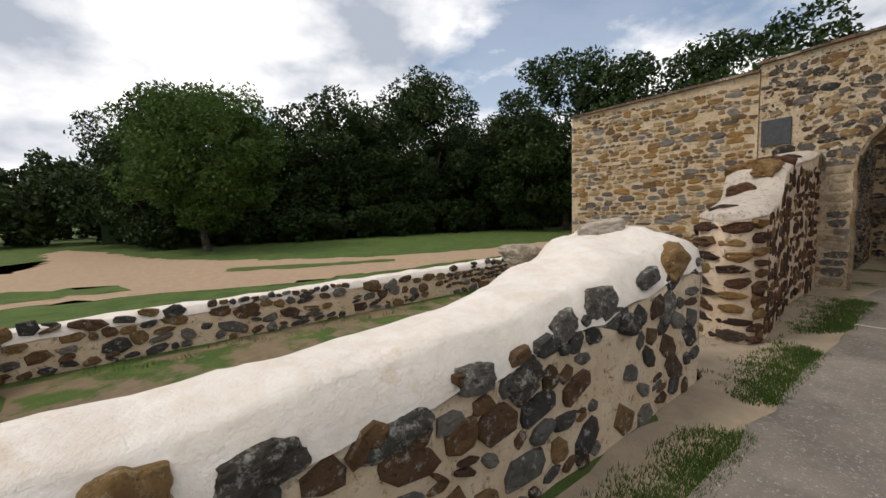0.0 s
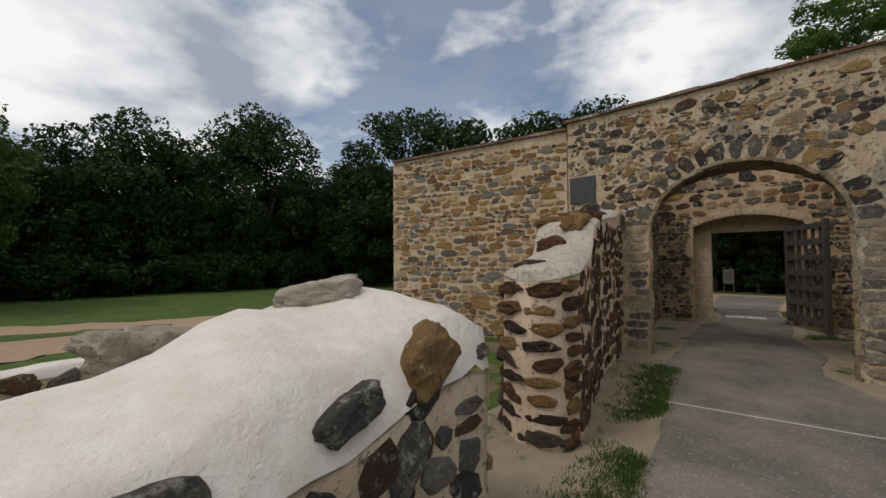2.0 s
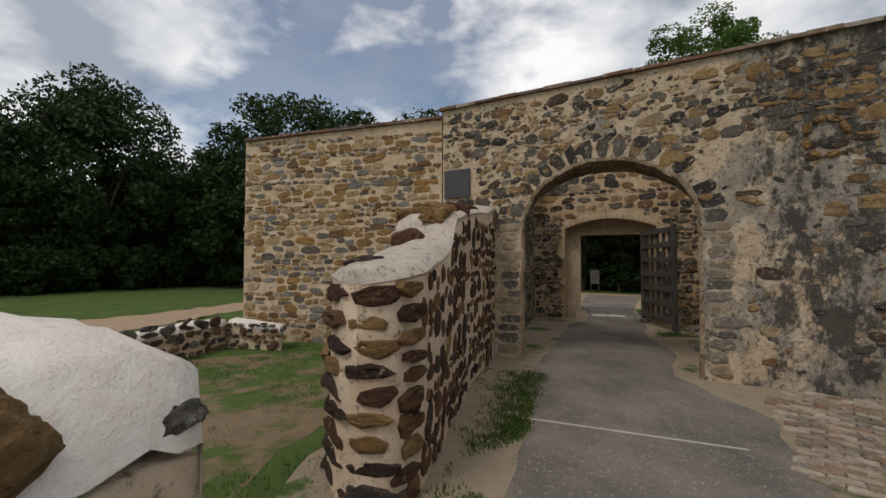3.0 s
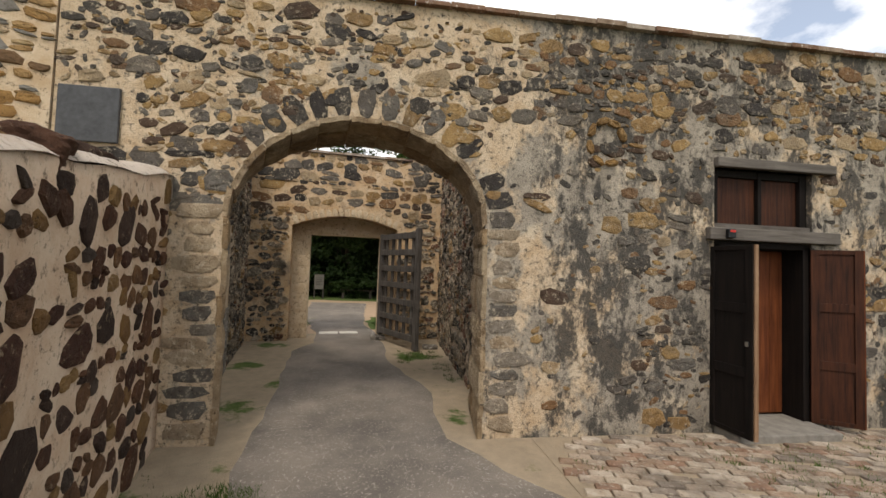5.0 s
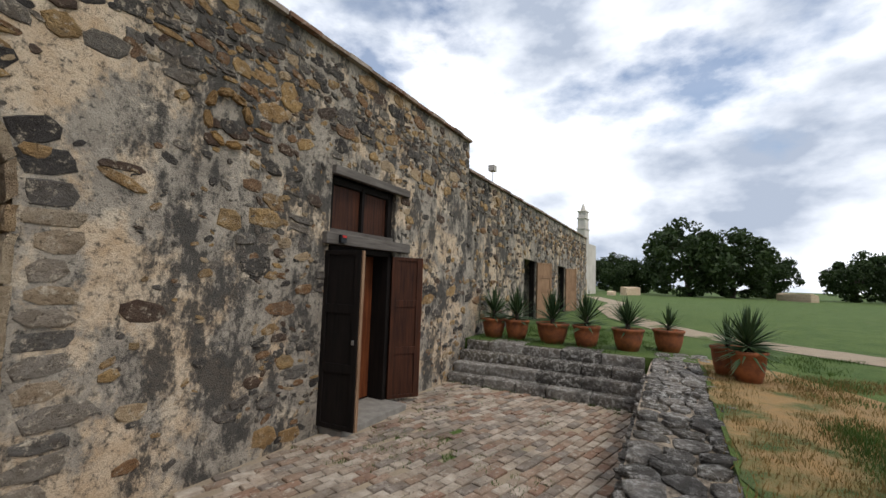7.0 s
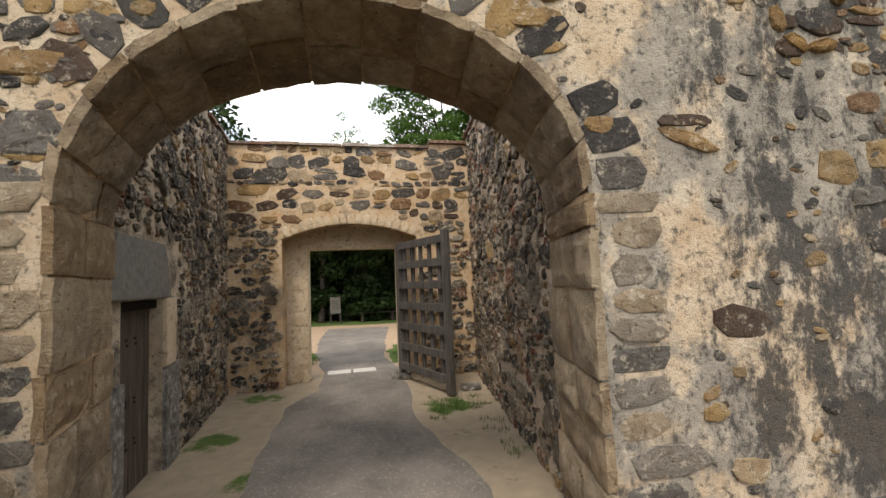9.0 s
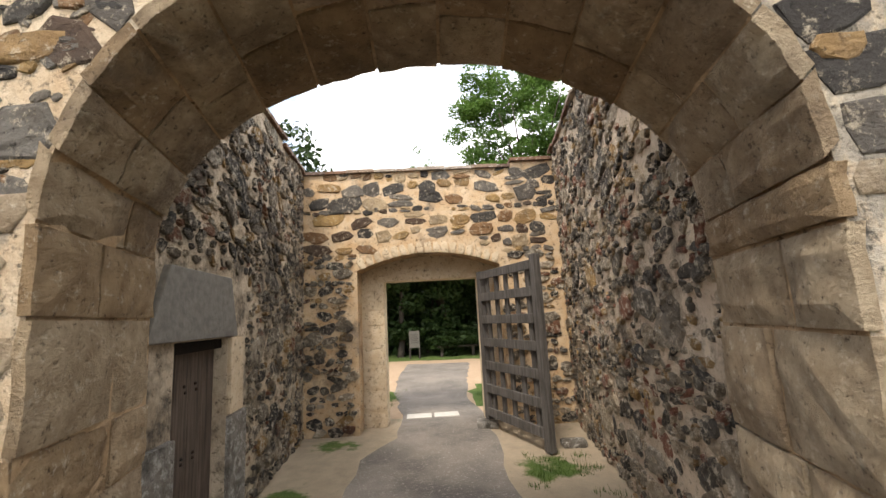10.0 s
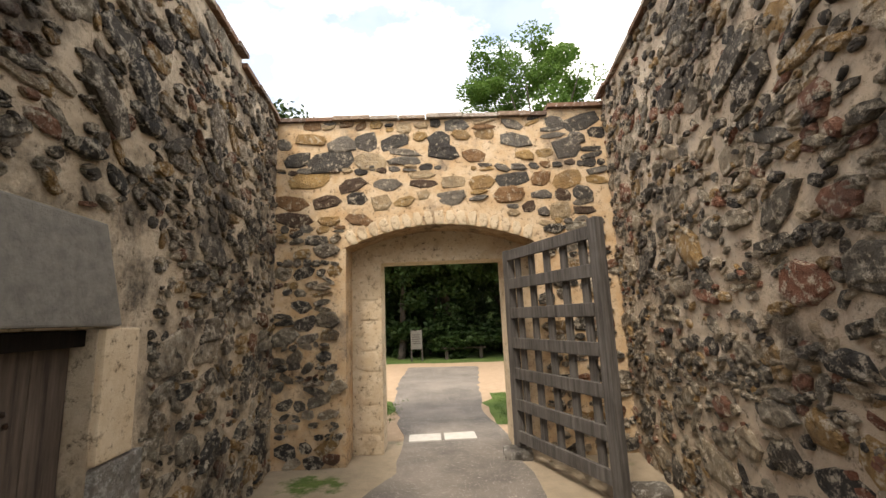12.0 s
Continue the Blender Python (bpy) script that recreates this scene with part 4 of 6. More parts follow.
ret = low_wall("retaining_wall", [
    ((8.75, -3.95), 0.58, (8.75, -3.27), 0.58, 0.01),
    ((7.0, -3.93), 0.58, (7.0, -3.26), 0.58, 0.01),
    ((5.2, -3.93), 0.57, (5.2, -3.27), 0.57, 0.01),
    ((3.4, -3.95), 0.56, (3.4, -3.29), 0.56, 0.01),
    ((2.4, -4.05), 0.55, (2.4, -3.40), 0.55, 0.01)],
    MORTAR_DARK, MORTAR_DARK, "low dry retaining wall beside the steps", "", 0.02, 9, 0.0, 0.0)
sheet("terrace_earth", [(2.55, -4.02), (4.0, -3.96), (6.0, -3.95), (8.4, -3.97), (8.5, -4.5), (7.5, -5.1), (6.6, -5.5), (6.0, -6.2), (4.6, -7.0), (2.6, -5.9)], T + 0.008, TERRACE, "dry yellowing grass on bare earth", 0.06)
sheet("lawn_path", [(44, 4.2), (30, 0.2), (22, -0.3), (16.5, -1.5), (13.2, -3.0), (11.9, -3.95), (10.8, -5.1), (9.7, -6.35), (8.4, -9.0), (9.6, -9.4), (11.1, -6.75), (12.2, -5.3), (13.4, -4.3), (15.6, -3.2), (19.0, -2.0), (25.0, -1.0), (32.0, -0.7), (45, 3.0)], T + 0.014, SAND, "pale gravel footpath curving over the lawn", 0.06)


# ---- doorway: two open leaves, inner door, transom shutters ----
def leaf(name, hinge, free, z0, z1, thick, material, parent, label="", panels=0):
    """An upright door leaf between two spots of the plan, with raised rails on its face."""
    h, f = Vector((*hinge, 0)), Vector((*free, 0))
    w = (f - h).length
    a = math.degrees(math.atan2(f.y - h.y, f.x - h.x))
    ob = part(name, new_box(0, w, -thick / 2, thick / 2, z0, z1, bevel=0.004), material, parent, label)
    ob.matrix_basis = pose(h.x, h.y, 0, 0, 0, a)
    if panels:
        for s in (-1, 1):
            for k in range(panels + 1):
                z = z0 + (z1 - z0) * k / panels
                zz0, zz1 = max(z0, z - 0.05), min(z1, z + 0.05)
                part("rail", new_box(0.003, w - 0.003, min(s * thick / 2, s * (thick / 2 + 0.016)), max(s * thick / 2, s * (thick / 2 + 0.016)), zz0, zz1, bevel=0.003), material, ob)
            for x0, x1 in ((0.0, 0.08), (w - 0.08, w)):
                part("stile", new_box(x0, x1, min(s * thick / 2, s * (thick / 2 + 0.018)), max(s * thick / 2, s * (thick / 2 + 0.018)), z0, z1, bevel=0.003), material, ob)
    return ob


door = empty("double_door")
tagged(door, "double wooden door with both dark leaves open over a red inner door", "door")
l1 = leaf("leaf", (4.05, 0.03), (4.10, -0.50), 0.05, 2.06, 0.045, WOOD_BLACK, door, "black weathered outer leaf", 3)
part("leaf_edge", new_box(0.533, 0.55, -0.022, 0.022, 0.05, 2.06), WOOD_TAN, l1, "worn tan edge")
padlock = part("padlock", new_box(0.47, 0.50, -0.065, -0.045, 1.0, 1.05, bevel=0.004), STEEL, l1, "small steel padlock")
l2 = leaf("leaf", (5.37, 0.02), (5.76, -0.25), 0.04, 2.07, 0.045, WOOD_RUST, door, "dark red-brown panelled leaf", 3)
part("leaf_edge", new_box(0.475, 0.492, -0.022, 0.022, 0.04, 2.07), WOOD_RED, l2, "worn red edge")
part("inner_door", new_box(DX0 + 0.09, DX1 - 0.09, 0.30, 0.345, 0.05, 2.06, bevel=0.004), WOOD_RED, door, "red-brown boarded inner door")
for k in range(6):
    x = DX0 + 0.11 + k * 0.185
    part("board", new_box(x, x + 0.178, 0.285, 0.299, 0.06, 2.05, bevel=0.004), WOOD_RED, door)
for x0, x1 in ((DX0 + 0.003, DX0 + 0.09), (DX1 - 0.09, DX1 - 0.003)):
    part("jamb", new_box(x0, x1, 0.03, 0.36, 0.0, 2.10, bevel=0.005), WOOD_BLACK, door)
part("head", new_box(DX0 + 0.003, DX1 - 0.003, 0.03, 0.36, 2.065, 2.135, bevel=0.005), WOOD_BLACK, door)
tagged(link_bm("door_step", new_box(DX0 + 0.01, DX1 - 0.01, -0.34, 0.30, G - 0.05, 0.035, bevel=0.015), plain_mat("doorstep_stone", (0.26, 0.24, 0.21), (0.17, 0.155, 0.135), 0.9, 0, 9, 0.006)), "worn grey stone doorstep", "doorstep")
tagged(link_bm("door_lintel", new_box(3.95, 5.70, -0.075, 0.36, 2.14, 2.28, bevel=0.014), WOOD_BEAM), "weathered grey timber lintel over the door", "lintel")
tagged(link_bm("window_lintel", new_box(4.05, 5.66, -0.07, 0.36, 2.99, 3.10, bevel=0.014), WOOD_BEAM), "cracked grey timber lintel over the transom", "lintel")

tr = tagged(empty("transom_window"), "closed transom shutter of worn red-brown boards above the door", "window")
part("sill", new_box(DX0 + 0.003, DX1 - 0.003, 0.02, 0.3, 2.282, 2.34, bevel=0.006), WOOD_BEAM, tr)
for x0, x1 in ((DX0 + 0.003, DX0 + 0.10), (DX1 - 0.10, DX1 - 0.003), (4.70, 4.75)):
    part("frame", new_box(x0, x1, 0.06, 0.2, 2.34, 2.988, bevel=0.006), WOOD_BLACK, tr)
for x0, x1 in ((DX0 + 0.10, 4.70), (4.75, DX1 - 0.10)):
    part("shutter", new_box(x0, x1, 0.11, 0.16, 2.35, 2.90, bevel=0.008), WOOD_RUST, tr, "sun-worn red-brown shutter")
part("frame", new_box(DX0 + 0.1, DX1 - 0.1, 0.07, 0.2, 2.90, 2.988, bevel=0.006), WOOD_BLACK, tr)
part("back", new_box(DX0 + 0.003, DX1 - 0.003, 0.205, 0.26, 2.282, 2.988), WOOD_BLACK, tr)

box_ob = tagged(empty("alarm_box", pose(4.19, -0.1, 2.21)), "small black alarm box with a red lens on the lintel", "alarm box")
part("case", new_box(-0.05, 0.05, -0.02, 0.024, -0.05, 0.05, bevel=0.008), PLASTIC, box_ob)
part("lens", new_box(-0.03, 0.04, -0.028, -0.019, 0.012, 0.04, bevel=0.004), RED, box_ob, "red plastic lens")

tagged(link_bm("wall_plaque", new_box(-2.74, -2.22, -0.05, -0.012, 2.76, 3.28, bevel=0.01), SLATE), "dark slate plaque set into the wall", "plaque")

# ---- far doors, roof lamp ----
for k, (a, b) in enumerate(FD):
    d = tagged(empty("far_door"), "open plank door with a tan inner leaf on the long wall", "door", "doors on the long wall")
    c0, c1 = far.at(a, 0, 0.0), far.at(b, 0, 0.0)
    part("frame", new_box(c0.x + 0.003, c0.x + 0.09, c0.y + 0.05, c0.y + 0.2, T, 2.45, bevel=0.004), WOOD_BLACK, d)
    part("frame", new_box(c1.x - 0.09, c1.x - 0.003, c1.y + 0.05, c1.y + 0.2, T, 2.45, bevel=0.004), WOOD_BLACK, d)
    lf = leaf("leaf", (c1.x, c1.y - 0.01), (c1.x + 0.62, c1.y - 0.30), T + 0.03, 2.42, 0.05, WOOD_TAN, d, "tan panelled leaf", 4)

lamp = tagged(empty("roof_lamp", pose(9.3, 0.0, 4.02)), "small floodlight on a bent arm above the wall", "floodlight")
bm = bmesh.new()
tube(bm, (0, 0.1, -0.02), (0.02, 0.1, 0.32), 0.012, 0.012)
part("arm", bm, STEEL, lamp)
part("head", new_box(-0.11, 0.06, 0.02, 0.17, 0.30, 0.44, bevel=0.015), CONCRETE, lamp, "pale lamp head")


# ---- court: small plank door, gate leaf ----
def on_plane(bm, plane):
    bmesh.ops.transform(bm, matrix=plane.m, verts=bm.verts)
    return bm


sd = tagged(empty("plank_door"), "narrow weathered plank door with iron studs in the court wall", "door")
for k in range(4):
    u = PD0 + 0.02 + k * 0.222
    part("plank", on_plane(new_box(u, u + 0.215, G, PDZ - 0.01, -0.16, -0.11, bevel=0.005), court_l), WOOD_DOOR, sd)
part("frame", on_plane(new_box(PD0 + 0.002, PD0 + 0.06, G, PDZ - 0.005, -0.10, -0.03, bevel=0.005), court_l), WOOD_BLACK, sd)
part("ledge", on_plane(new_box(PD0 + 0.06, PD1 - 0.002, PDZ - 0.09, PDZ - 0.005, -0.10, -0.05, bevel=0.005), court_l), WOOD_BLACK, sd)
for v in (0.35, 0.40, 0.72, 0.76, 1.25, 1.30):
    for u in (1.08, 1.26):
        b = bmesh.new()
        bmesh.ops.create_icosphere(b, subdivisions=1, radius=0.016)
        bmesh.ops.transform(b, matrix=Matrix.Translation((u + (0.02 if int(v * 100) % 2 else 0), v, -0.108)), verts=b.verts)
        part("stud", on_plane(b, court_l), IRON, sd)
bm = bmesh.new()
box(bm, 0, 1, 0, 0.54, -0.03, 0.05, bevel=0.012)
for v in bm.verts:
    k = v.co.y / 0.54
    v.co.x = 0.28 + (v.co.x * (1.46 - 0.42 * k)) + 0.24 * k
    v.co.y += 1.66
tagged(link_bm("door_lintel_stone", on_plane(bm, court_l), plain_mat("lintel_stone", (0.20, 0.185, 0.16), (0.13, 0.12, 0.105), 0.9, 0, 14, 0.01)), "grey wedge-shaped stone lintel over the plank door", "lintel")
for u0, u1, v1 in ((0.26, 0.69, 1.0), (1.63, 2.02, 0.95)):
    tagged(link_bm("jamb_stone", on_plane(new_box(u0, u1, G - 0.1, v1, -0.05, 0.045, bevel=0.014), court_l), STONE_STEP), "upright grey jamb slab beside the plank door", "jamb stone", "jamb stones of the plank door")
tagged(link_bm("jamb_stone", on_plane(new_box(1.63, 1.92, 0.96, 1.65, -0.05, 0.04, bevel=0.014), court_l), DRESSED), "upright buff jamb slab beside the plank door", "jamb stone", "jamb stones of the plank door")

HINGE, FREE = Vector((0.27, 5.90, 0)), Vector((1.06, 4.36, 0))
GW = (FREE - HINGE).length
gate = tagged(empty("lattice_gate", pose(HINGE.x, HINGE.y, 0.07, 0, 0, math.degrees(math.atan2(FREE.y - HINGE.y, FREE.x - HINGE.x)))), "tall open lattice gate of weathered grey timber", "gate")
GH = 2.38
for x in (0.0, GW - 0.12):
    part("stile", new_box(x, x + 0.12, -0.05, 0.05, 0.0 if x == 0 else -0.10, GH + (0.0 if x == 0 else 0.06), bevel=0.01), WOOD_GREY, gate)
for k in range(7):
    z = 0.06 + k * (GH - 0.2) / 6
    part("rail", new_box(0.12, GW - 0.12, -0.055, -0.012, z, z + 0.13, bevel=0.008), WOOD_GREY, gate)
for k in range(5):
    x = 0.12 + (GW - 0.24) * (k + 0.5) / 5 - 0.045
    part("slat", new_box(x, x + 0.09, -0.01, 0.03, 0.07, GH - 0.04, bevel=0.008), WOOD_GREY, gate)
tagged(link_bm("pivot_stone", new_box(HINGE.x - 0.18, HINGE.x + 0.16, HINGE.y - 0.24, HINGE.y + 0.08, G, 0.05, bevel=0.03), STONE_STEP), "low rough pivot stone under the gate", "stone")
tagged(link_bm("gate_stop_stone", new_box(1.22, 1.55, 4.62, 4.86, G, 0.03, bevel=0.04), STONE_STEP), "rough stone on the ground by the gate", "stone")

# ---- sign and bench beyond the gate ----
sg = tagged(empty("trail_sign", pose(-2.75, 17.4, G, 0, 0, 8) @ Matrix.Diagonal((0.75, 0.75, 0.85, 1))), "small pale notice board on dark posts", "sign")
for x in (-0.28, 0.28):
    part("post", new_box(x - 0.04, x + 0.04, -0.04, 0.04, 0, 1.45, bevel=0.008), SIGN_POST, sg)
part("panel", new_box(-0.30, 0.30, -0.07, -0.042, 0.55, 1.42, bevel=0.006), SIGN, sg, "pale weathered panel")
for k in range(5):
    part("text_bar", new_box(-0.22, 0.22 - 0.05 * (k % 2), -0.076, -0.0705, 1.20 - 0.1 * k, 1.23 - 0.1 * k), SIGN_POST, sg)
bn = tagged(empty("bench", pose(-0.9, 17.9, G, 0, 0, 6)), "low dark timber bench at the wood's edge", "bench")
part("seat", new_box(-0.9, 0.9, -0.2, 0.2, 0.40, 0.46, bevel=0.01), BENCH, bn)
for x in (-0.7, 0.7):
    part("leg", new_box(x - 0.06, x + 0.06, -0.16, 0.16, 0, 0.40, bevel=0.01), BENCH, bn)


# ---- pots with yuccas ----
def yucca_pot(scale, seed, r_top, spread_, count, label):
    rng = random.Random(seed)
    th = tagged(empty("yucca_pot"), label, "potted plant", "pots along the raised lawn")
    prof = [(0.0, 0.0), (r_top * 0.68, 0.0), (r_top * 0.86, 0.14), (r_top * 0.95, 0.26), (r_top * 0.97, 0.33), (r_top * 1.06, 0.345), (r_top * 1.07, 0.385), (r_top * 0.96, 0.39), (r_top * 0.92, 0.33), (0.0, 0.32)]
    part("pot", lathe(prof[1:], 28), TERRACOTTA, th, "", True)
    soil = bmesh.new()
    bmesh.ops.create_circle(soil, cap_ends=True, radius=r_top * 0.93, segments=20, matrix=Matrix.Translation((0, 0, 0.335)))
    part("soil", soil, BARK, th)
    bm = bmesh.new()
    for i in range(count):
        a = rng.uniform(0, 2 * math.pi)
        t = rng.random()
        el = radians(88 - 105 * t ** 1.15 * spread_)
        ln = rng.uniform(0.38, 0.55) * scale
        d = Vector((math.cos(a) * math.cos(el), math.sin(a) * math.cos(el), math.sin(el)))
        side = Vector((-math.sin(a), math.cos(a), 0))
        p0 = Vector((d.x * 0.03, d.y * 0.03, 0.36 + 0.22 * scale * (1 - t) ** 0.7))
        wd = rng.uniform(0.016, 0.024) * scale
        droop = 0.10 * t * ln
        pts = [p0 + d * (ln * f) - Vector((0, 0, droop * f * f)) for f in (0, 0.45, 1.0)]
        vs = [bm.verts.new(pts[0] + side * wd * 0.6), bm.verts.new(pts[0] - side * wd * 0.6), bm.verts.new(pts[1] - side * wd), bm.verts.new(pts[1] + side * wd), bm.verts.new(pts[2])]
        up = side.cross(d) * wd * 0.5
        mid = [bm.verts.new(pts[0] - up), bm.verts.new(pts[1] - up)]
        bm.faces.new((vs[0], mid[0], mid[1], vs[3]))
        bm.faces.new((mid[0], vs[1], vs[2], mid[1]))
        bm.faces.new((vs[3], mid[1], vs[4]))
        bm.faces.new((mid[1], vs[2], vs[4]))
    part("leaves", bm, YUCCA, th, "stiff spiky blue-green leaves")
    stem = bmesh.new()
    tube(stem, (0, 0, 0.3), (0, 0, 0.36 + 0.2 * scale), 0.05 * scale, 0.035 * scale, 8)
    part("stem", stem, BARK, th)
    return th


POT = "terracotta pot with a spiky yucca on the grass"
p1 = yucca_pot(1.0, 3, 0.24, 0.95, 90, POT)
p1.matrix_basis = pose(8.62, -0.30, T)
for x, y, s, r in ((8.68, -0.78, 1.0, 70), (8.58, -2.16, 0.95, 200)):
    c = copy_thing(p1, pose(x, y, T, 0, 0, r))
p2 = yucca_pot(1.0, 8, 0.30, 0.9, 90, "wide dark terracotta pot with a spiky yucca")
p2.matrix_basis = pose(8.62, -1.52, T)
p3 = yucca_pot(0.95, 12, 0.26, 1.0, 80, "terracotta pot with a broad open yucca")
p3.matrix_basis = pose(8.68, -2.86, T)
p4 = yucca_pot(0.7, 15, 0.25, 0.9, 60, "clean orange terracotta pot with a small yucca")
p4.matrix_basis = pose(9.05, -3.50, T)
p5 = yucca_pot(0.85, 21, 0.20, 1.15, 190, "large terracotta pot with a tall shaggy yucca")
p5.matrix_basis = pose(6.92, -4.40, T)
p6 = yucca_pot(0.7, 23, 0.2, 0.9, 60, "dark pot half hidden behind a larger yucca pot")
p6.matrix_basis = pose(7.25, -4.22, T)


# ---- trees ----
def tree(name, seed, height, radius, trunk_h, trunk_r, clumps, per, leaf_size, leafmat, label, low=0.22, kind=""):
    """A tapered trunk with limbs and a crown of leaf clumps."""
    rng = random.Random(seed)
    th = tagged(empty(name), label, "tree", kind=kind)
    wood = bmesh.new()
    p = Vector((0, 0, -0.15))
    r = trunk_r
    for k in range(4):
        q = p + Vector((rng.uniform(-0.12, 0.12) * trunk_h * 0.4, rng.uniform(-0.12, 0.12) * trunk_h * 0.4, (trunk_h + 0.15) / 4))
        tube(wood, p, q, r, r * 0.88, 9)
        p, r = q, r * 0.88
    for k in range(9):
        a = 2 * math.pi * k / 9 + rng.uniform(-0.4, 0.4)
        out = rng.uniform(0.35, 0.8) * radius
        q = p + Vector((math.cos(a) * out, math.sin(a) * out, rng.uniform(0.2, 0.75) * (height - trunk_h)))
        mid = p.lerp(q, 0.5) + Vector((0, 0, 0.15 * radius))
        tube(wood, p, mid, r * 0.55, r * 0.35, 6)
        tube(wood, mid, q, r * 0.35, r * 0.12, 6)
    part("trunk", wood, BARK, th, "", True)
    cz, rz = height * (0.5 + low / 2), height * (0.5 - low / 2)
    verts, faces = [], []
    npr = np.random.RandomState(seed)
    n = 0
    for k in range(clumps):
        for _ in range(30):
            d = Vector((rng.gauss(0, 1), rng.gauss(0, 1), rng.gauss(0, 1))).normalized()
            f = rng.uniform(0.35, 1.0) ** 0.6
            bulge = 1 + 0.22 * noise.noise(d * 1.8 + Vector((seed, 0, 0)))
            c = Vector((d.x * radius * f * bulge, d.y * radius * f * bulge, cz + d.z * rz * f * bulge))
            if c.z > height * low:
                break
        cr = rng.uniform(0.16, 0.30) * radius
        m = int(per * rng.uniform(0.6, 1.4))
        dirs = npr.normal(size=(m, 3))
        dirs /= np.linalg.norm(dirs, axis=1)[:, None] + 1e-9
        cen = np.array(c) + dirs * (cr * npr.uniform(0.3, 1.0, (m, 1)) ** 0.5) * np.array((1, 1, 0.75))
        t1 = npr.normal(size=(m, 3))
        t1 /= np.linalg.norm(t1, axis=1)[:, None]
        t2 = np.cross(t1, npr.normal(size=(m, 3)))
        t2 /= np.linalg.norm(t2, axis=1)[:, None] + 1e-9
        s = leaf_size * npr.uniform(0.6, 1.3, (m, 1))
        quad = np.stack([cen - t1 * s, cen + t2 * s * 0.5, cen + t1 * s, cen - t2 * s * 0.5], 1).reshape(-1, 3)
        verts.append(quad)
        faces += [(n + 4 * i, n + 4 * i + 1, n + 4 * i + 2, n + 4 * i + 3) for i in range(m)]
        n += 4 * m
    me = bpy.data.meshes.new("crown")
    me.from_pydata(np.concatenate(verts).tolist(), [], faces)
    me.materials.append(leafmat)
    crown = new("crown", me)
    crown.parent = th
    return th


main_tree = tree("tree", 4, 7.4, 3.4, 1.7, 0.20, 150, 240, 0.095, LEAF_MAIN, "broad leafy tree standing alone at the edge of the dirt road", 0.16)
main_tree.matrix_basis = pose(-22.5, -10.9, G) @ Matrix.Diagonal((1.06, 1.06, 1.12, 1))
wt = [tree("woodland_tree", 31, 8.8, 3.6, 2.2, 0.2, 90, 204, 0.120, LEAF_WOOD_SHADED, "dense tree at the edge of the wood, leaves darkened as in shade", 0.05),
      tree("woodland_tree", 47, 7.6, 3.2, 1.6, 0.16, 85, 204, 0.112, LEAF_WOOD_SHADED, "dense bushy tree at the edge of the wood", 0.02),
      tree("woodland_tree", 63, 10.5, 4.2, 2.8, 0.24, 95, 221, 0.128, LEAF_WOOD_SHADED, "tall dense tree in the wood", 0.08)]
rng = random.Random(77)
spots = []
for k in range(12):                      # edge of the wood west of the lawn
    spots.append((-29.0 + rng.uniform(-0.8, 0.8), -14.0 + 2.7 * k, k))
for k in range(9):                       # second row
    spots.append((-33.0 + rng.uniform(-1, 1), -16 + 4.2 * k, k + 1))
for k in range(6):                       # behind the side wall
    spots.append((-23.0 + 2.3 * k, 10.0 + 1.9 * k + rng.uniform(-0.6, 0.6), k + 2))
for k in range(7):                       # beyond the gate
    spots.append((-11.0 + 3.0 * k, 22.0 + rng.uniform(-1.5, 1.5), k))
for k in range(6):
    spots.append((-12.0 + 4.0 * k, 27.0 + rng.uniform(-1.5, 1.5), k + 1))
first = {}
for x, y, k in spots:
    m = pose(x, y, G - 0.02, 0, 0, rng.uniform(0, 360)) @ Matrix.Diagonal((*([rng.uniform(0.84, 1.12) * (1.08 if x < -24 else (1.36 if y < 20.5 else 0.72))] * 3), 1))
    i = (k * 7 + int(abs(x))) % 3
    if i not in first:
        wt[i].matrix_basis = m
        first[i] = True
    else:
        c = copy_thing(wt[i], m)
        c.matrix_basis = m
# added canopy, crowns mostly hidden by the wall, to shade the wood beyond the gate
shade = tree("woodland_tree", 52, 6.8, 3.1, 3.2, 0.17, 85, 200, 0.12, LEAF_WOOD_SHADED, "tree added over the way into the wood to shade it", 0.46)
shade.matrix_basis = pose(0.9, 17.3, G)
for x, y in ((-7.4, 17.6), (-3.6, 18.4), (-10.8, 18.0), (4.6, 17.4), (8.2, 17.8), (-1.4, 20.0), (2.9, 20.4), (-5.6, 20.6)):
    m = pose(x, y, G, 0, 0, 70 * x)
    copy_thing(shade, m).matrix_basis = m
tall = tree("tree", 91, 21.5, 3.4, 9.0, 0.3, 120, 330, 0.105, LEAF_FRESH, "tall slender tree rising behind the gateway", 0.45)
tall.matrix_basis = pose(2.7, 20.0, G) @ Matrix.Diagonal((0.98, 0.98, 0.71, 1))
thin = tree("tree", 95, 18.0, 2.4, 6.5, 0.12, 30, 80, 0.10, LEAF_FRESH, "thin airy tree behind the gateway wall", 0.45)
thin.matrix_basis = pose(-2.6, 20.5, G) @ Matrix.Diagonal((0.62, 0.62, 0.60, 1))
far_oak = tree("oak_tree", 71, 9.0, 5.2, 2.0, 0.4, 90, 110, 0.3, LEAF_OAK, "large dark spreading oak across the lawn", 0.02)
far_oak.matrix_basis = pose(70, -5.5, T) @ Matrix.Diagonal((1.15, 1.15, 1.2, 1))
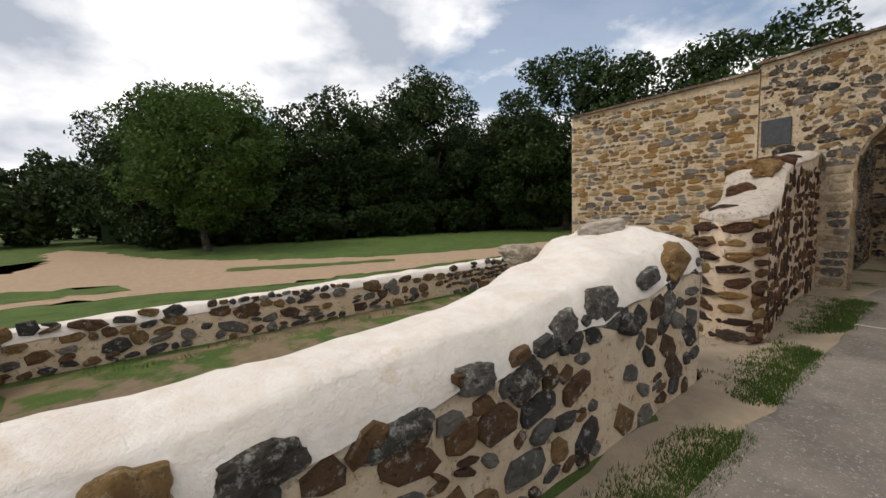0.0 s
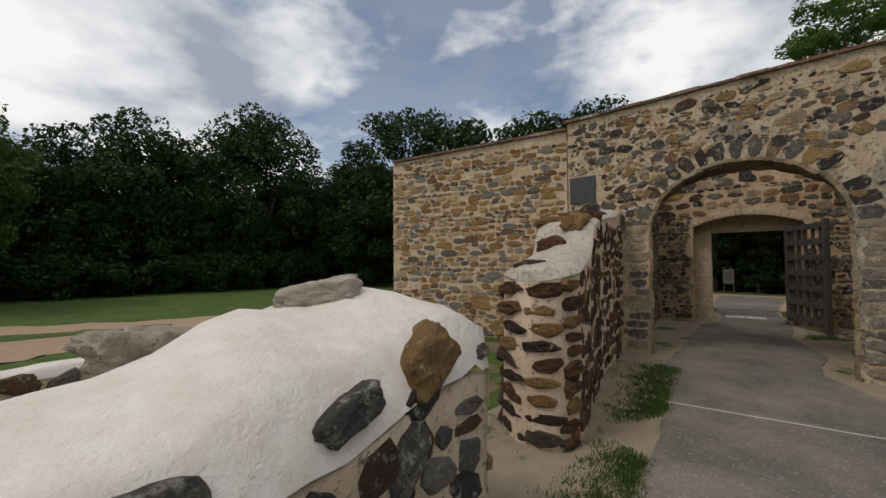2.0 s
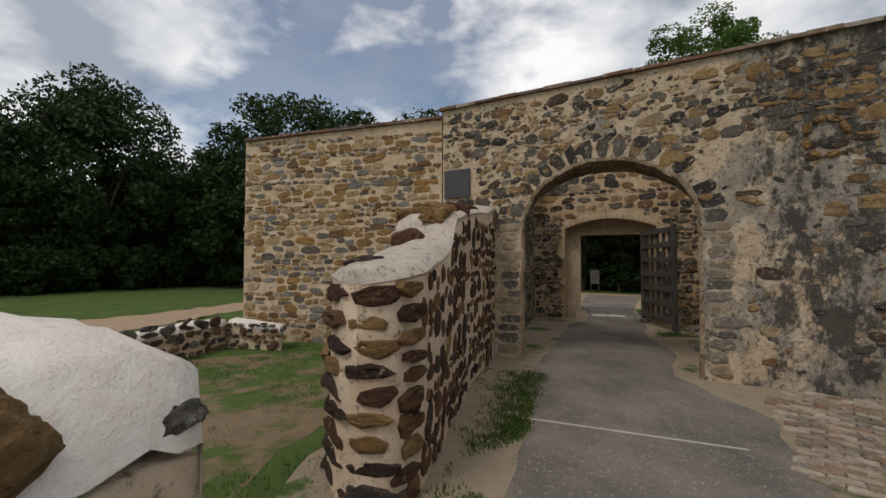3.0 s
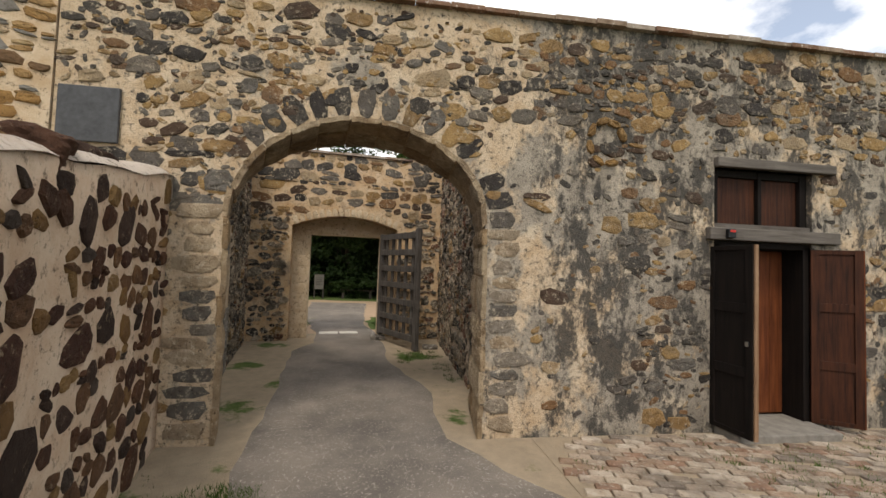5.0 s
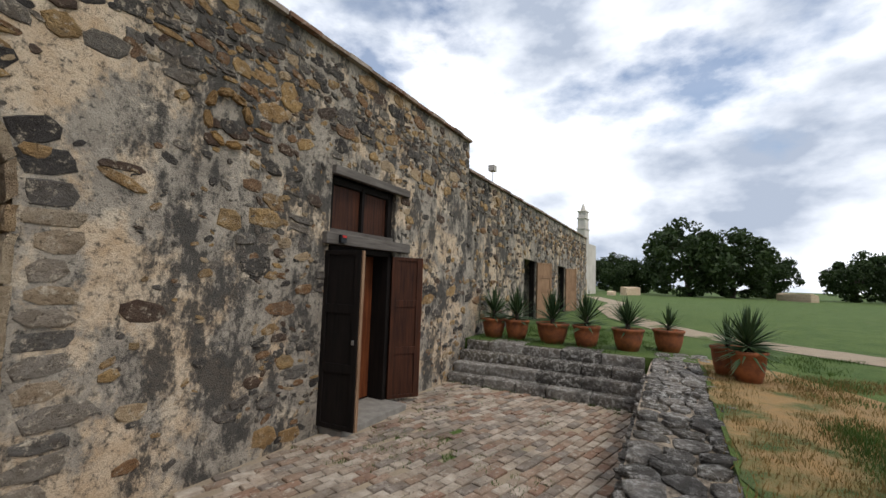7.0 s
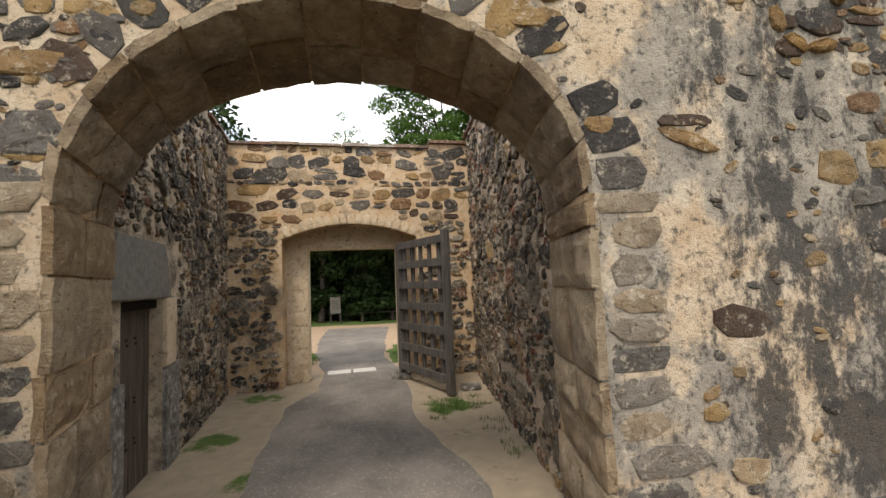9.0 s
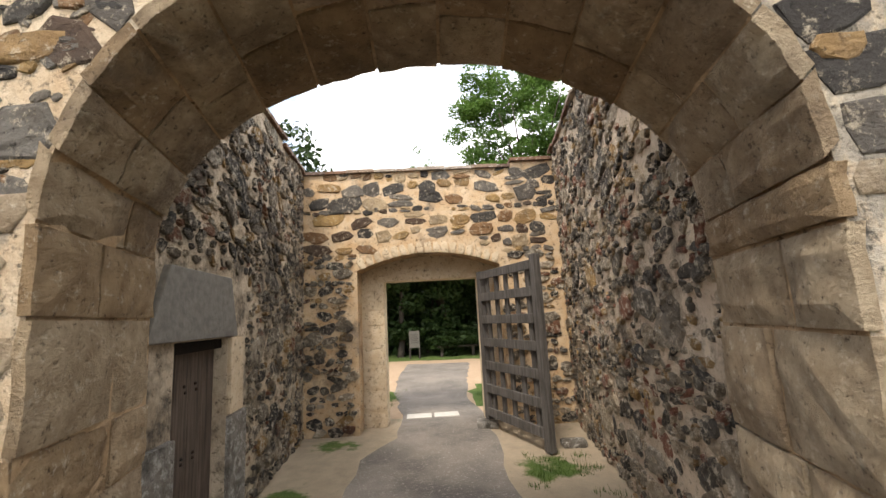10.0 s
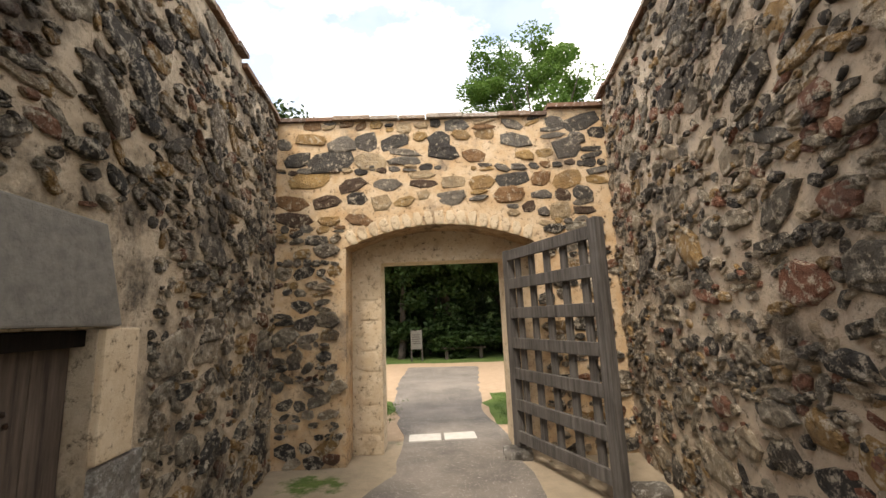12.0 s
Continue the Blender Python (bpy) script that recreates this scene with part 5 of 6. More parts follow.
for x, y, s in ((74, -11, 1.05), (84, -17, 0.72), (80, -26, 0.75), (72, -33, 0.8), (88, 1.5, 0.75), (84, 5.0, 0.7), (95, 19, 0.8), (86, 12, 0.7), (100, 8, 0.9), (90, -34, 0.9), (-42, -38, 0.75), (-47, -31, 0.7), (-50, -45, 0.85), (-36, -44, 0.7), (-52, -24, 0.8), (-41, -18, 0.68), (-40, -23, 0.75), (-39, -28, 0.68), (-43, -13, 0.75)):
    m = pose(x, y, T if x > 0 else G, 0, 0, x * 7) @ Matrix.Diagonal((s, s, s, 1))
    c = copy_thing(far_oak, m)
    c.matrix_basis = m
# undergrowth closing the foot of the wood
bush = tree("shrub", 81, 2.6, 1.5, 0.5, 0.06, 40, 90, 0.13, LEAF_WOOD_SHADED, "low dense shrub under the trees", 0.0)
bush.matrix_basis = pose(-26.0, -6.0, G)
for k in range(17):
    m = pose(-26.4 + rng.uniform(-0.6, 0.5), -13.0 + 2.0 * k, G, 0, 0, 50 * k) @ Matrix.Diagonal((1, 1, rng.uniform(0.6, 1.1), 1))
    copy_thing(bush, m).matrix_basis = m
for k in range(11):
    m = pose(-11 + 2.0 * k, 19.2 + rng.uniform(-0.5, 0.8), G, 0, 0, 50 * k) @ Matrix.Diagonal((1, 1, rng.uniform(0.5, 0.9), 1))
    copy_thing(bush, m).matrix_basis = m
# plain leaf-coloured boxes stand in for the shaded depth behind the trees
tagged(link_bm("backdrop", new_box(-48, -36, -18, 40, -1, 6.5), LEAF_OAK), "plain dark box standing in for the shaded depth of the wood", kind="structure")
tagged(link_bm("backdrop", new_box(-60, 22, 36, 44, -1, 6), LEAF_OAK), "plain dark box standing in for the shaded depth of the wood", kind="structure")

# ---- white bell gable and far ruins ----
tower = tagged(empty("bell_gable", pose(57.5, 6.4, T - 0.1, 0, 0, -6) @ Matrix.Diagonal((1.1, 1.1, 1.12, 1))), "slender white bell gable of the church", "church")
part("wall", new_box(-1.2, 3.5, -0.1, 1.2, 0, 6.0, bevel=0.03), PLASTER_WHITE, tower)
z = 6.0
for k, (w, h) in enumerate(((0.9, 1.6), (0.72, 1.1), (0.5, 0.7))):
    part("tier", new_box(-w - 0.2, w - 0.2, 0.0, 0.9, z, z + h, bevel=0.02), PLASTER_WHITE, tower)
    part("cornice", new_box(-w - 0.32, w - 0.08, -0.08, 0.98, z + h, z + h + 0.14, bevel=0.02), PLASTER_WHITE, tower)
    z += h + 0.14
bm = bmesh.new()
bmesh.ops.create_cone(bm, cap_ends=True, segments=10, radius1=0.35, radius2=0.05, depth=0.9, matrix=Matrix.Translation((-0.2, 0.45, z + 0.45)))
part("finial", bm, PLASTER_WHITE, tower)
for x, y, w, h, r in ((50, 5.5, 3.0, 1.7, 10), (62, 1.5, 6, 1.0, -12), (68, -17, 8, 0.9, 14), (56, 3.2, 2.0, 0.5, 0)):
    b = new_box(-w / 2, w / 2, -0.4, 0.4, -0.2, h, bevel=0.06)
    bmesh.ops.subdivide_edges(b, edges=b.edges, cuts=3)
    for v in b.verts:
        v.co.z += noise.noise(v.co * 1.3 + Vector((x, 0, 0))) * 0.25 * (v.co.z > 0.3)
    ob = tagged(link_bm("far_ruin_wall", b, MORTAR_BUFF), "low broken stone wall far across the lawn", "ruined wall", "ruins across the lawn")
    ob.matrix_basis = pose(x, y, T, 0, 0, r)


# ---- grass tufts ----
def tufts(name, spots, material, label, hgt=(0.04, 0.10), n=10, rad=0.09, seed=1):
    npr = np.random.RandomState(seed)
    V, F, k = [], [], 0
    for x, y, z in spots:
        for _ in range(n):
            a, r = npr.uniform(0, 6.283), rad * npr.uniform(0, 1) ** 0.5
            bx, by = x + r * math.cos(a), y + r * math.sin(a)
            h, w = npr.uniform(*hgt), npr.uniform(0.003, 0.006)
            b = npr.uniform(0, 6.283)
            lx, ly = npr.normal(0, 0.35 * h), npr.normal(0, 0.35 * h)
            V += [(bx - w * math.cos(b), by - w * math.sin(b), z - 0.005), (bx + w * math.cos(b), by + w * math.sin(b), z - 0.005), (bx + lx, by + ly, z + h)]
            F.append((k, k + 1, k + 2))
            k += 3
    me = bpy.data.meshes.new(name)
    me.from_pydata(V, [], F)
    me.materials.append(material)
    return tagged(new(name, me), label, kind="stuff")


rng = random.Random(9)


def scatter(n, x0, x1, y0, y1, z, cut=0.0, edge=None):
    out = []
    for _ in range(n):
        x, y = rng.uniform(x0, x1), rng.uniform(y0, y1)
        if noise.noise(Vector((x * 1.3, y * 1.3, 4.4))) > cut and (edge is None or edge(x, y)):
            out.append((x, y, z))
    return out


def path_west(y):
    return 0.05 + (y + 4.8) * -0.2 if y < -4.8 else (0.05 - (y + 4.8) * 0.18)


verge = []
for _ in range(2600):
    y = rng.uniform(-9.5, -0.8)
    x = path_west(y) - abs(rng.gauss(0, 0.22)) + 0.03
    if noise.noise(Vector((x * 1.1, y * 0.9, 2.4))) > -0.12:
        verge.append((x, y, G + 0.006))
tufts("verge_grass", verge, BLADE, "green grass growing along the path's edge", (0.015, 0.05), 14, 0.08, 2)
tufts("yard_grass", scatter(900, -5.5, -0.9, -6.0, -0.6, G, -0.2), BLADE, "grass inside the ruined walls", (0.015, 0.05), 16, 0.16, 3)
tufts("patio_weeds", scatter(340, 2.0, 7.0, -3.2, -0.1, G + 0.02, 0.22), BLADE, "weeds growing between the paving bricks", (0.02, 0.06), 14, 0.08, 4)
tufts("court_weeds", scatter(120, 0.7, 1.5, 2.0, 4.4, G + 0.01, 0.05) + scatter(90, -2.1, -1.7, 6.7, 9.4, G + 0.01, -0.3) + scatter(260, 0.1, 1.6, 7.3, 10.0, G + 0.01, -0.4), BLADE, "thin weeds on the court's sandy ground", (0.02, 0.07), 12, 0.09, 5)
tufts("dry_grass", scatter(1300, 2.8, 7.8, -6.8, -4.0, T, -0.1), DRY, "dry yellow-brown grass on the raised lawn", (0.02, 0.07), 16, 0.12, 6)
tufts("lawn_weeds", scatter(1400, 3.4, 10.0, -9.0, -4.8, T, 0.05), BLADE, "low green weeds on the raised lawn", (0.03, 0.07), 16, 0.13, 7)
tufts("clover", scatter(1500, 2.9, 5.2, -6.6, -4.7, T, -0.05), BLADE, "low green clover on the raised bank", (0.03, 0.08), 16, 0.12, 12)
tufts("terrace_grass", scatter(700, 8.1, 12.0, -3.6, -0.1, T, -0.3), BLADE, "green grass around the pots", (0.03, 0.08), 12, 0.12, 8)
tufts("step_weeds", [(7.1 + rng.uniform(-0.04, 0.03), rng.uniform(-3.1, -0.1), G) for _ in range(60)], BLADE, "weeds along the foot of the steps", (0.03, 0.08), 10, 0.06, 9)
tufts("ruin_grass", [(-4.2 - 0.21 * k * 0.1 + rng.uniform(0.05, 0.5), -11.5 + k * 0.1, G) for k in range(90)], BLADE, "grass at the foot of the ruined wall", (0.03, 0.09), 12, 0.1, 10)


# ---- stones of the walls ----
LOW = stone_set("stone", STONE_LOW, 22, 8, 0.4, True)
BROWN = stone_set("stone", STONE_BROWN, 20, 8, 0.3, True)
OCHRE = stone_set("stone", STONE_OCHRE, 20, 8, 0.6, True)
GREYS = stone_set("stone", STONE_GREY, 22, 8, 0.45, True)
COURT = stone_set("stone", STONE_COURT, 22, 8, 0.35, True)
EAST = stone_set("stone", STONE_EAST, 22, 8, 0.35, True)
STEPS = stone_set("stone", STONE_STEP, 14, 8, 0.55, True)
BLOCKS = stone_set("block", DRESSED, 6, 8, 0.95)


def along(points):
    return [Plane(*a, *b) for a, b in zip(points, points[1:])]


# front ruin wall
def top_of(marks, y):
    """Height of a wall's stones at y, from (y, height) marks."""
    for (p, a), (q, b) in zip(marks, marks[1:]):
        if y <= q:
            return a + (b - a) * (y - p) / (q - p)
    return marks[-1][1]


RUIN_TOP = ((-13.2, 0.76), (-10.8, 0.78), (-9.67, 0.82), (-8.9, 0.87), (-7.8, 0.98), (-7.34, 1.03), (-6.7, 1.10), (-6.08, 1.08))
poses = []
for k, pl in enumerate(along([(1.15, -13.2), (0.38, -9.67), (0.06, -7.8), (-0.32, -6.08)])):
    poses += rubble(pl, 0, pl.length, G, 1.12, (0.11, 0.25), (1.0, 2.2), (0.014, 0.034), lambda u, v, w, h: 0.97 if v + h * 0.35 < top_of(RUIN_TOP, pl.at(u, 0).y) else 0, 200 + k, 0.90, 22)
for k, pl in enumerate(along([(-0.32, -6.07), (-0.85, -5.99), (-1.3, -6.14)])):
    poses += rubble(pl, 0, pl.length, G, 1.05, (0.10, 0.2), (1.0, 1.9), (0.02, 0.04), lambda u, v, w, h: 0.8, 230 + k, 0.82, 16)
# large stones bedded along the cap's edge
edge = []
for x, y, z, w, h, tilt in ((0.02, -7.82, 1.04, 0.42, 0.27, -6), (-0.10, -7.14, 1.13, 0.34, 0.13, 16), (-0.34, -6.18, 1.13, 0.24, 0.14, 8), (0.44, -9.98, 0.80, 0.40, 0.20, 4), (0.33, -9.42, 0.72, 0.42, 0.19, 8), (0.25, -8.95, 0.84, 0.30, 0.17, -8), (0.20, -8.60, 0.74, 0.34, 0.20, 30), (0.11, -8.22, 0.97, 0.28, 0.18, 20), (0.02, -7.50, 0.84, 0.30, 0.20, -14), (-0.16, -6.85, 0.86, 0.36, 0.22, 36), (0.58, -10.6, 0.74, 0.40, 0.20, 0)):
    edge.append(Matrix.Translation((x - 0.055, y, z - 0.05)) @ Plane(0, 0, -0.2, 0.98).m.to_3x3().to_4x4() @ pose(0, 0, 0, -8, 0, tilt) @ Matrix.Diagonal((w, h, 0.24, 1)))
lay(ruin_front, "edge_stone", boulder_set("edge_stone", STONE_LAVA, 6, 11, 0.38), edge)
lay(ruin_front, "stone", LOW, poses, (0.6, -8.0, 0.6), 300, "field_stones", 3)
poses = []
for x, y, z, w, h, d in ((-0.85, -6.82, 1.42, 0.46, 0.30, 0.09), (-1.15, -7.55, 1.22, 0.46, 0.30, 0.09), (-1.22, -6.5, 1.36, 0.3, 0.26, 0.07)):
    poses.append(pose(x, y, z, rng.uniform(-12, 12), rng.uniform(-12, 12), rng.uniform(0, 180)) @ Matrix.Diagonal((w, h, d, 1)))
lay(ruin_front, "cap_stone", boulder_set("cap_stone", STONE_WHITE, 4, 31), [m @ Matrix.Diagonal((1.0, 1.0, 2.4, 1)) for m in poses])
ochre = [Matrix.Translation((x, y, z)) @ Plane(0, 0, -0.2, 0.98).m.to_3x3().to_4x4() @ pose(0, 0, 0, -16, 0, tilt) @ Matrix.Diagonal((w, h, 0.26, 1)) for x, y, z, w, h, tilt in ((-0.25, -6.66, 1.16, 0.40, 0.25, 28), (0.47, -10.36, 0.80, 0.30, 0.24, -10))]
lay(ruin_front, "ochre_stone", boulder_set("ochre_stone", STONE_YELLOW, 2, 51, 0.35), ochre)

poses = []
for k, pl in enumerate(along([(-4.02, -12.5), (-4.45, -10.4), (-4.90, -8.2), (-5.35, -6.2), (-5.85, -4.2), (-6.40, -1.9)])):
    poses += rubble(pl, 0, pl.length, G, 0.42, (0.09, 0.19), (1.1, 2.4), (0.02, 0.04), lambda u, v, w, h: 0.95, 250 + k, 0.95, 10)
lay(ruin_back, "stone", LOW, poses, (-4.6, -10.0, 0.3), 300, "field_stones", 4)
poses = []
for k, pl in enumerate((Plane(-4.3, -12.25, -2.2, -12.55, True), Plane(-2.2, -12.55, -2.2, -13.05, True))):
    poses += rubble(pl, 0, pl.length, G, 0.44, (0.08, 0.17), (1.1, 2.4), (0.02, 0.04), lambda u, v, w, h: 0.85, 270 + k, 0.86, 10)
lay(ruin_return, "stone", LOW, poses)
lay(ruin_end, "stone", LOW, sum((rubble(pl, 0, pl.length, G, 0.36, (0.08, 0.15), (1.1, 2.4), (0.02, 0.04), lambda u, v, w, h: 0.85, 280, 0.86, 10) for pl in along([(-6.4, -1.92), (-5.3, -1.57), (-5.4, -1.40)])), []))

# buttress: long face, nose and hidden side
poses = []
nose = random.Random(88)
for pl in along([(-1.54, -4.08), (-1.37, -4.46), (-0.95, -4.705), (-0.62, -4.59), (-0.59, -4.30)]):
    z = G
    while z < 1.38:
        h = nose.uniform(0.10, 0.19)
        w = pl.length * nose.uniform(0.85, 1.15)
        poses.append(pl.m @ pose(pl.length / 2 + nose.uniform(-0.05, 0.05), z + h / 2, 0, 0, 0, nose.gauss(0, 4)) @ Matrix.Diagonal((w, h * 0.88, nose.uniform(0.02, 0.05), 1)))
        z += h + 0.015
BUTT_TOP = ((-4.7, 1.40), (-4.3, 1.46), (-3.75, 1.55), (-3.25, 1.66), (-2.8, 2.02), (-2.0, 2.17), (-1.1, 2.29), (0.0, 2.46))
for k, pl in enumerate(along([(-0.62, -4.58), (-0.60, -4.32), (-1.34, -2.0), (-1.74, -0.02)])):
    poses += rubble(pl, 0, pl.length, G, 2.5, (0.12, 0.27), (0.75, 1.7), (0.010, 0.026), lambda u, v, w, h: 0.94 if v + h * 0.4 < top_of(BUTT_TOP, pl.at(u, 0).y) else 0, 300 + k, 0.92, 30)
crest = []
for x, y, z, w, h, d in ((-1.30, -2.78, 2.08, 0.42, 0.3, 0.14), (-1.5, -2.45, 2.16, 0.42, 0.34, 0.15), (-1.9, -2.4, 2.14, 0.45, 0.3, 0.14), (-1.52, -1.9, 2.24, 0.36, 0.3, 0.14), (-1.9, -1.75, 2.26, 0.42, 0.3, 0.14), (-1.7, -1.25, 2.32, 0.36, 0.26, 0.12), (-2.1, -1.3, 2.30, 0.4, 0.3, 0.12), (-1.05, -4.4, 1.56, 0.3, 0.22, 0.06), (-1.5, -3.15, 1.82, 0.34, 0.26, 0.12)):
    crest.append(pose(x, y, z, rng.uniform(-20, 20), rng.uniform(-20, 20), rng.uniform(0, 180)) @ Matrix.Diagonal((w * 1.1, h * 1.1, d * 1.9, 1)))
lay(buttress, "crest_stone", boulder_set("crest_stone", STONE_BROWN, 6, 71), crest)
lay(buttress, "stone", BROWN, poses, (-0.9, -3.0, 1.0), 300, "field_stones", 5)

# side wall: tight courses
poses = rubble(side, 0.0, side.length, G, 4.05, (0.075, 0.17), (1.2, 2.9), (0.008, 0.022), lambda u, v, w, h: 0.97, 340, 0.97, 6)
lay(wall_side, "stone", OCHRE, poses, tuple(side.at(3.0, 2.6)), 300, "coursed_stones", 6)


# front wall: thick rubble over the arch and about the door, sparse in the plaster
def front_keep(u, v, w, h):
    x = u + X0
    if v > front_top(x) - 0.1 or v < 0.02:
        return 0
    if abs(x - ARCH_C) < ARCH_R + w * 0.55 and v < arch_z(min(max(x, ARCH_C - ARCH_R), ARCH_C + ARCH_R)) + 0.14 + h / 2:
        return 0
    if DX0 - w * 0.5 - 0.02 < x < DX1 + w * 0.5 + 0.02 and v < 3.12 + h / 2:
        return 0
    if abs(x - 4.82) < 0.95 and 2.1 < v < 2.34 or abs(x + 2.48) < 0.4 and 2.68 < v < 3.36:
        return 0
    if (1.30 < x < 1.92 or -1.78 < x < -1.2) and v < 2.2:
        return 0
    n = noise.noise(Vector((x * 0.9, v * 0.9, 5.0)))
    if x < 1.25:
        return 0.82
    if v > 3.35:
        return 0.78 + 0.2 * n
    if x > 5.8:
        return 0.30 + 0.4 * n
    if x > 3.0:
        return 0.55 + 0.4 * n
    return 0.16 + 0.35 * n


quoins = []
poses = rubble(front, 0.0, front.length, 0.0, 4.42, (0.085, 0.20), (1.15, 2.5), (0.005, 0.018), front_keep, 360, 0.95, 10)
for x0, x1, s in ((1.36, 1.90, 1), (-1.78, -1.26, 2)):
    z = 0.0
    r2 = random.Random(360 + s)
    while z < 2.1:
        h = r2.uniform(0.11, 0.19)
        w = r2.uniform(0.24, 0.48)
        o = r2.uniform(0, 0.09)
        xc = (x0 + o + w / 2) if s == 1 else (x1 - o - w / 2)
        quoins.append(front.m @ pose(xc - X0, z + h / 2, 0, 0, 0, r2.gauss(0, 2)) @ Matrix.Diagonal((w, h * 0.95, r2.uniform(0.006, 0.02), 1)))
        z += h + 0.012
for k in range(19):
    a = math.pi * (k + 0.5) / 19
    x, z = ARCH_C - (ARCH_R + 0.19) * math.cos(a), SPRING + (RISE + 0.19) * math.sin(a)
    if random.Random(k).random() < 0.85:
        poses.append(front.m @ pose(x - X0, z, 0, 0, 0, 90 - math.degrees(a)) @ Matrix.Diagonal((0.2, 0.34, 0.01, 1)))
lay(wall_front, "stone", GREYS, poses, (0.6, 0, 2.0), 300, "rubble_stones", 7)
ring = random.Random(21)
niche = [front.m @ pose(2.70 - X0 + 0.20 * math.cos(a), 3.17 + 0.24 * math.sin(a), 0, 0, 0, math.degrees(a) + 90 + ring.gauss(0, 8)) @ Matrix.Diagonal((0.17, 0.085, ring.uniform(0.02, 0.05), 1)) for a in (0.4, 1.1, 1.8, 2.6, 3.4, 4.2, 5.0)]
lay(wall_front, "niche_stone", stone_set("niche_stone", STONE_YELLOW, 5, 8, 0.7, True), niche)
lay(wall_front, "stone", GREYS[3:4], [front.m @ pose(2.72 - X0, 3.10, 0, 0, 0, 10) @ Matrix.Diagonal((0.26, 0.17, 0.02, 1))])
lay(wall_front, "quoin", stone_set("quoin", STONE_QUOIN, 8, 8, 0.85), quoins)
lay(wall_front, "chip", GREYS, rubble(front, 0.0, front.length, 0.0, 4.42, (0.04, 0.08), (1.0, 2.4), (0.004, 0.012), lambda u, v, w, h: 0.4 * front_keep(u, v, w, h), 362, 1.0, 25), None, 0, "stone_chips", 17)

poses = rubble(far, 0.1, far.length, T, 3.9, (0.09, 0.2), (1.1, 2.4), (0.012, 0.03), lambda u, v, w, h: 0 if any(a - w / 2 < u < b + w / 2 and v < 2.5 + h / 2 for a, b in FD) or v > 3.86 + 0.018 * u else 0.34 + (0.45 if v > 2.9 else 0), 380, 0.85, 9)
lay(wall_far, "stone", GREYS, poses, (8.5, 0.1, 2.0), 300, "rubble_stones", 8)

# court walls
def court_l_keep(u, v, w, h):
    if 0.26 - w / 2 < u < 2.02 + w / 2 and v < 2.24 + h / 2:
        return 0
    return 0.9


poses = rubble(court_l, 0, court_l.length, G, 4.22, (0.09, 0.27), (1.0, 2.4), (0.012, 0.05), lambda u, v, w, h: 0.72 * court_l_keep(u, v, w, h), 400, 0.98, 20)
lay(wall_court_l, "stone", COURT, poses, tuple(court_l.at(3.2, 1.8)), 300, "rubble_stones", 9)
poses = rubble(court_r, 0, court_r.length, G, 4.36, (0.09, 0.30), (1.0, 2.3), (0.010, 0.042), lambda u, v, w, h: 0.70, 410, 0.96, 24)
lay(wall_court_r, "stone", EAST, poses, tuple(court_r.at(3.0, 1.8)), 300, "rubble_stones", 10)


for own, pl, kp, sd2 in ((wall_court_l, court_l, court_l_keep, 402), (wall_court_r, court_r, lambda u, v, w, h: 0.9, 412)):
    lay(own, "chip", COURT if own is wall_court_l else EAST, rubble(pl, 0, pl.length, G, 4.15, (0.05, 0.10), (1.0, 2.2), (0.012, 0.03), lambda u, v, w, h: 0.55 * kp(u, v, w, h), sd2, 1.0, 30), None, 0, "stone_chips", sd2)


def back_keep(u, v, w, h):
    if RU0 - w * 0.4 < u < RU1 + w * 0.4 and v < gate_arch(min(max(u, RU0), RU1)) + 0.16 + h / 2:
        return 0
    return 0.92


poses = rubble(back, 0, back.length, 2.75, 4.18, (0.10, 0.24), (1.1, 2.4), (0.008, 0.025), back_keep, 420, 0.97, 8)
lay(wall_back, "stone", GREYS, poses, tuple(back.at(2.4, 4.0)), 200, "rubble_stones", 11)
poses = rubble(back, 0, back.length, G, 2.75, (0.08, 0.19), (1.0, 2.2), (0.015, 0.04), back_keep, 421, 1.04, 14)
lay(wall_back, "rough_stone", COURT, poses, tuple(back.at(0.6, 1.6)), 200, "rubble_stones", 12)
poses = []
for k in range(17):
    u = RU0 + (RU1 - RU0) * (k + 0.5) / 17
    poses.append(back.m @ pose(u, gate_arch(u) + 0.09, 0, 0, 0, -(u - 2.4) * 12) @ Matrix.Diagonal((0.12, 0.19, 0.02, 1)))
lay(wall_back, "arch_stone", BLOCKS, poses)
# dressed blocks of the gateway jambs
poses = []
for u0, u1 in ((RU0, OU0), (OU1, RU1)):
    z = G
    r2 = random.Random(int(u0 * 100))
    while z < 2.30:
        h = r2.uniform(0.24, 0.42)
        poses.append(inner.m @ pose((u0 + u1) / 2, z + h / 2, 0) @ Matrix.Diagonal((u1 - u0 - 0.01, h - 0.012, 0.014, 1)))
        z += h
lay(wall_gate, "jamb_block", BLOCKS, poses)

